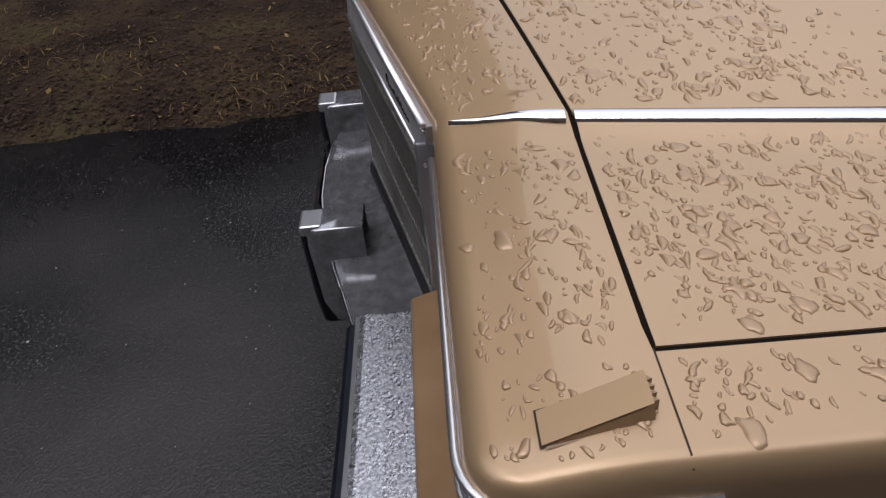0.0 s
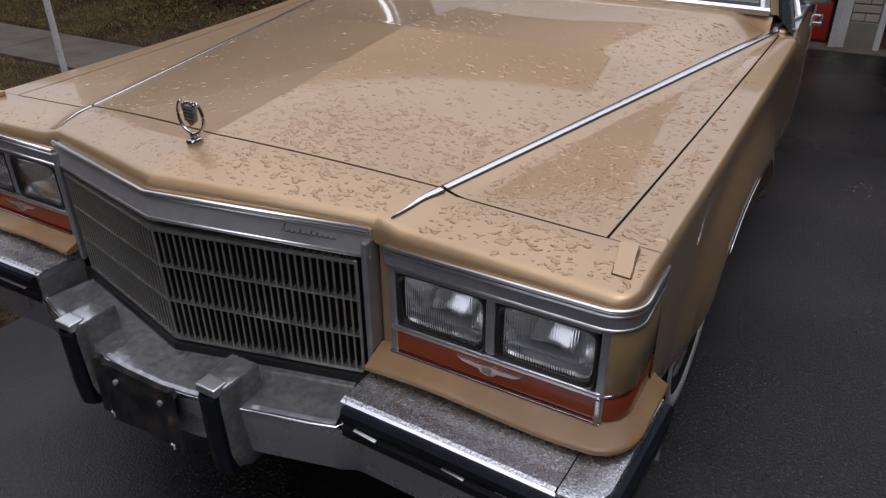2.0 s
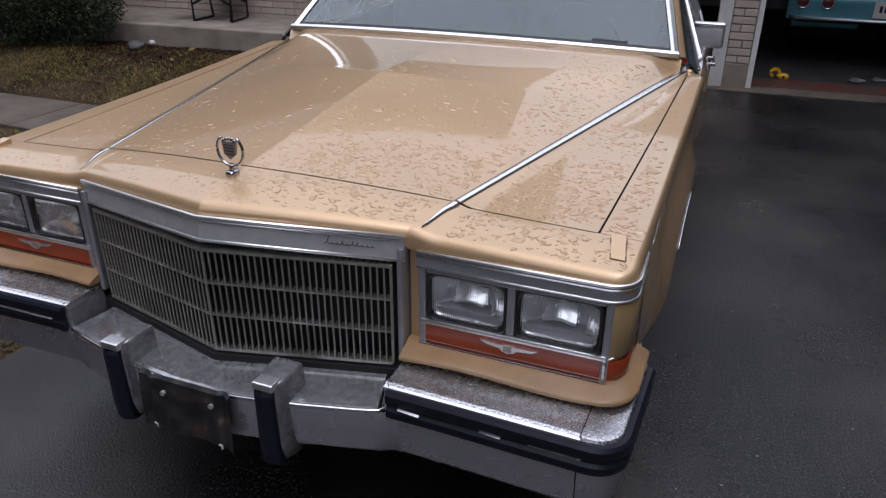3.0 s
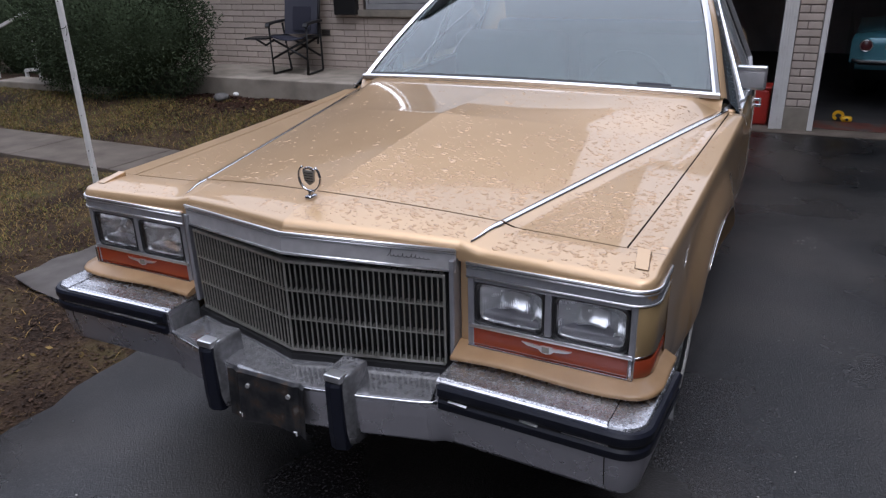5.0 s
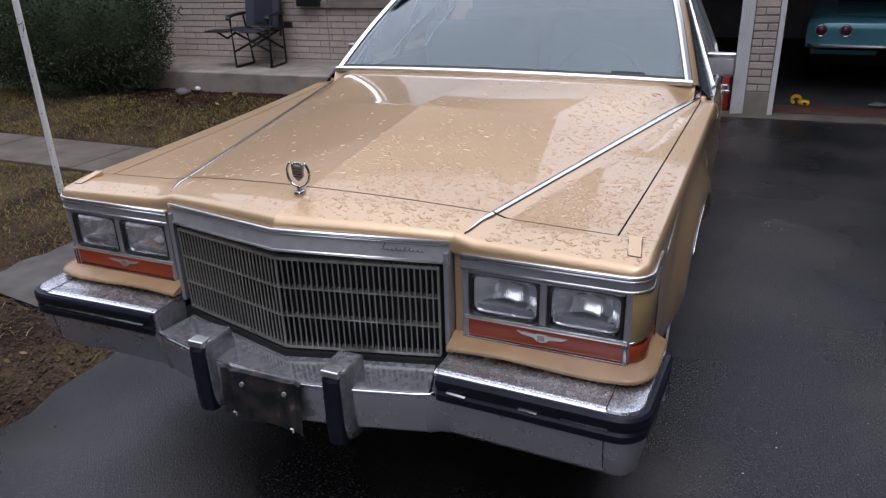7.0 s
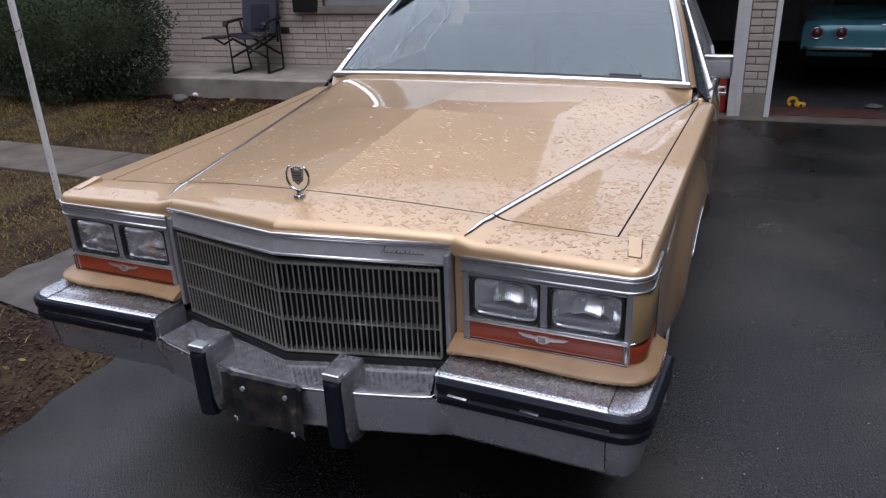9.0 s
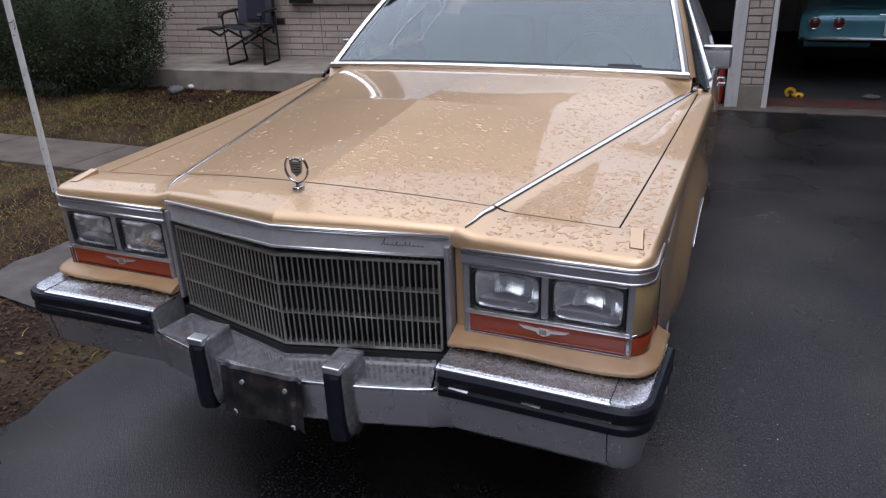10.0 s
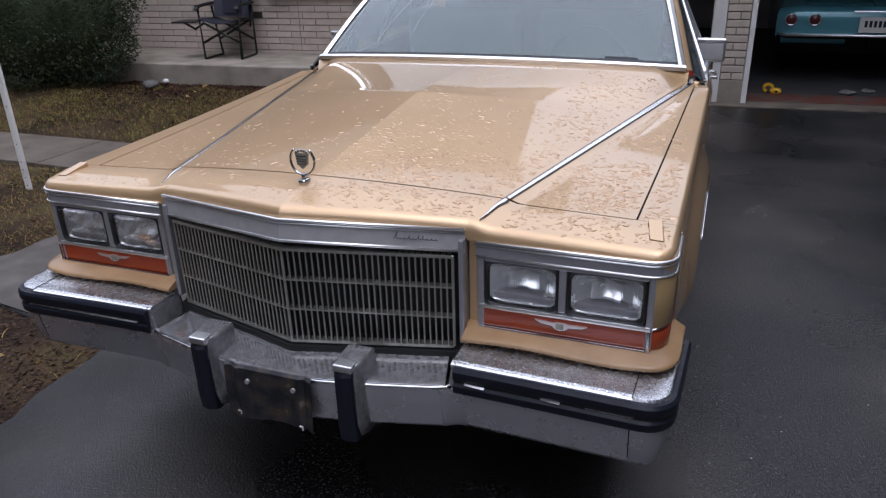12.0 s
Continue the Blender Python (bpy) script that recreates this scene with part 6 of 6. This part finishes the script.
for s in (-1, 1):
    for k in range(2):
        x = (1.495 + 0.215 * k) if s < 0 else 2 * mid - (1.495 + 0.215 * k)
        lamp = new("tail_lamp")
        lamp.parent = coupe
        bm = bmesh.new()
        rows = [[(x + r * math.cos(6.2832 * q / 28), y, 0.648 + r * math.sin(6.2832 * q / 28)) for q in range(28)] for r, y in ((0.058, TY), (0.057, TY - 0.022), (0.052, TY - 0.026), (0.046, TY - 0.018))]
        sheet(bm, rows, close=True)
        part("lamp_bezel", bm, bright, lamp, "chrome ring", True)
        bm = bmesh.new()
        rows = [[(x + r * math.cos(6.2832 * q / 28), y, 0.648 + r * math.sin(6.2832 * q / 28)) for q in range(28)] for r, y in ((0.047, TY - 0.016), (0.03, TY - 0.024), (0.002, TY - 0.028))]
        sheet(bm, rows, close=True)
        part("lamp_lens", bm, red_lens, lamp, "round red lens", True)
bm = bmesh.new()
tube(bm, [(TX0 + 0.03, TY + 0.06, 0.502), (TX0 + 0.10, TY - 0.03, 0.502), (TX1 - 0.10, TY - 0.03, 0.502), (TX1 - 0.03, TY + 0.06, 0.502)], 0.015, 8)
part("bumper_bar", bm, strip_metal, coupe, "chrome rear bumper bar", True)
bm = bmesh.new()
box(bm, 2.04, 2.50, TY - 0.035, TY - 0.02, 0.722, 0.735, 0.004)
part("deck_trim", bm, bright, coupe)
bm = bmesh.new()
sheet(bm, [[(x, TY + 0.12, 0.478), (x, TY + 0.11, 0.44), (x, TY + 0.16, 0.400)] for x in spread(1.43, 2.02, 6)])
part("lower_panel", bm, turquoise, coupe, "turquoise panel below the bumper", True)
bm = bmesh.new()
box(bm, 2.10, 2.41, TY - 0.045, TY - 0.038, 0.535, 0.680, 0.003)
plate = part("number_plate", bm, white_paint, coupe, "white number plate")
bm = bmesh.new()
for k in range(6):
    box(bm, 2.145 + 0.04 * k, 2.170 + 0.04 * k, TY - 0.0475, TY - 0.0455, 0.585, 0.645)
part("plate_bar", bm, navy_cloth, plate, "dark bar in place of the characters")
for k in range(2):
    bm = bmesh.new()
    rows = []
    xx = TX0 + 0.12 if k == 0 else TX1 - 0.34
    for r, x in ((0.16, xx), (0.32, xx), (0.33, xx + 0.03), (0.33, xx + 0.19), (0.32, xx + 0.22), (0.16, xx + 0.22)):
        rows.append([(x, TY + 1.25 + r * math.cos(6.2832 * q / 32), 0.34 + r * math.sin(6.2832 * q / 32)) for q in range(32)])
    sheet(bm, rows, close=True)
    part("tyre", bm, tyre_black, coupe, smooth=True)

# ---- rain lying on hood and fenders ----
random.seed(7)
verts, faces = [], []


def drop(x, y, r, long_, turn_, h, bend):
    n = 13 if r > 0.0035 else 8
    i = len(verts)
    wob = [random.uniform(0.45, 1.5) for _ in range(n)]
    wob = [(wob[k] * 3 + wob[k - 1] + wob[(k + 1) % n]) / 5 for k in range(n)]
    c, s_ = math.cos(turn_), math.sin(turn_)
    for ring, hh in ((1.0, 0.0), (0.87, 0.42), (0.66, 0.78), (0.38, 0.96)):
        for k in range(n):
            a = 6.2832 * k / n
            u, v = r * ring * wob[k] * math.cos(a) * long_, r * ring * wob[k] * math.sin(a)
            v += bend * u * u / r
            px, py = x + u * c - v * s_, y + u * s_ + v * c
            verts.append((askew(px, py), py, top(px, py) + (h * hh if hh else -0.0006)))
    verts.append((askew(x, y), y, top(x, y) + h))
    for a in range(3):
        for k in range(n):
            j = (k + 1) % n
            faces.append((i + a * n + k, i + a * n + j, i + (a + 1) * n + j, i + (a + 1) * n + k))
    for k in range(n):
        faces.append((i + 3 * n + k, i + 3 * n + (k + 1) % n, i + 4 * n))


count = 0
while count < 5000:
    x = random.uniform(-0.885, 0.885)
    y = random.uniform(0.24, 1.78) if random.random() < 0.7 else random.uniform(0.24, 0.9)
    if y < nose_y(x) + 0.02 or abs(y - cut_y(x)) < 0.012 and abs(x) < 0.9:
        continue
    if abs(abs(x) - strip_x(y)) < 0.026 or abs(abs(x) - gap_x(y)) < 0.012:
        continue
    if noise.noise(Vector((x * 5, y * 5, 2))) < random.uniform(-0.9, 0.25):
        continue
    if x < 0 and random.random() < (0.60 if y < 0.5 else 0.86):
        continue
    if y > 0.72 and abs(x) < 0.48 and random.random() < 0.72:
        continue
    big = random.random()
    r = random.uniform(0.0012, 0.0026) if big < 0.62 else random.uniform(0.0024, 0.0044) if big < 0.94 else random.uniform(0.0045, 0.0078)
    r *= 0.80 if y > 1.2 or x < 0 else 1.0
    drop(x, y, r, random.uniform(1.1, 2.9) if r < 0.005 else random.uniform(1.1, 2.0), random.gauss(0.2, 0.4), min(0.0023, r * 0.53) if x > 0.1 else min(0.0015, r * 0.32), random.gauss(0, 0.14))
    count += 1
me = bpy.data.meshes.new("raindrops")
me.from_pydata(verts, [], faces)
tagged(link("raindrops", me, water, None, "", True), "raindrops in opaque darkened gold beaded on the hood", "water", kind="stuff")

# ---- bricks ----
L, C = 0.305, 0.0667
brick_mesh = bpy.data.meshes.new("brick")
bm = bmesh.new()
box(bm, -L / 2 + 0.004, L / 2 - 0.004, -0.007, 0.0, 0.0, C - 0.010, 0.0025, 1)
bm.to_mesh(brick_mesh)
bm.free()
brick_mesh.materials.append(brick_face)
front = bpy.data.objects["wall_front"]
verts, faces = [], []


made = 0
for row in range(int(2.55 / C)):
    z = 0.005 + row * C
    x = -10.0 - (L / 2 if row % 2 else 0)
    while x < 3.6:
        x0, x1 = x, x + L
        x += L
        if x0 < -4.40 and -7.35 < x0 and x1 <= -4.40 + 0.001 and 0.37 < z < 1.22 and made < 240:
            b = new("brick", brick_mesh)
            b.parent = front
            b.location = ((x0 + x1) / 2, random.uniform(-0.0012, 0.0012), z)
            made += 1
            continue
        for a, b_, c_, d_ in WALLS:
            if not (c_ - 0.001 <= z and z + C * 0.9 <= d_ + 0.02):
                continue
            p, q = max(x0, a), min(x1, b_)
            if q - p > 0.03:
                i = len(verts)
                p, q, zt = p + 0.004, q - 0.004, z + C - 0.010
                verts += [(p, -0.007, z), (q, -0.007, z), (q, -0.007, zt), (p, -0.007, zt), (p, 0, z), (q, 0, z), (q, 0, zt), (p, 0, zt)]
                faces += [(i, i + 1, i + 2, i + 3), (i, i + 4, i + 5, i + 1), (i + 1, i + 5, i + 6, i + 2), (i + 2, i + 6, i + 7, i + 3), (i + 3, i + 7, i + 4, i)]
me = bpy.data.meshes.new("brickwork")
me.from_pydata(verts, [], faces)
tagged(link("brickwork", me, brick_face, front, "beige painted brick courses"), kind="stuff")
for row in range(33):
    z = 0.222 + row * C
    if z > 2.1:
        break
    split = [(-0.098, 0.098)] if row % 2 else [(-0.098, -0.006 + 0.02 * math.sin(row)), (-0.002 + 0.02 * math.sin(row), 0.098)]
    for p, q in split:
        me_ = bpy.data.meshes.new("brick")
        bm = bmesh.new()
        box(bm, p + 0.003, q - 0.003, -0.009, 0.0, z, z + C - 0.011, 0.0025, 1)
        bm.to_mesh(me_)
        bm.free()
        me_.materials.append(brick_face)
        b = new("brick", me_)
        b.parent = pier
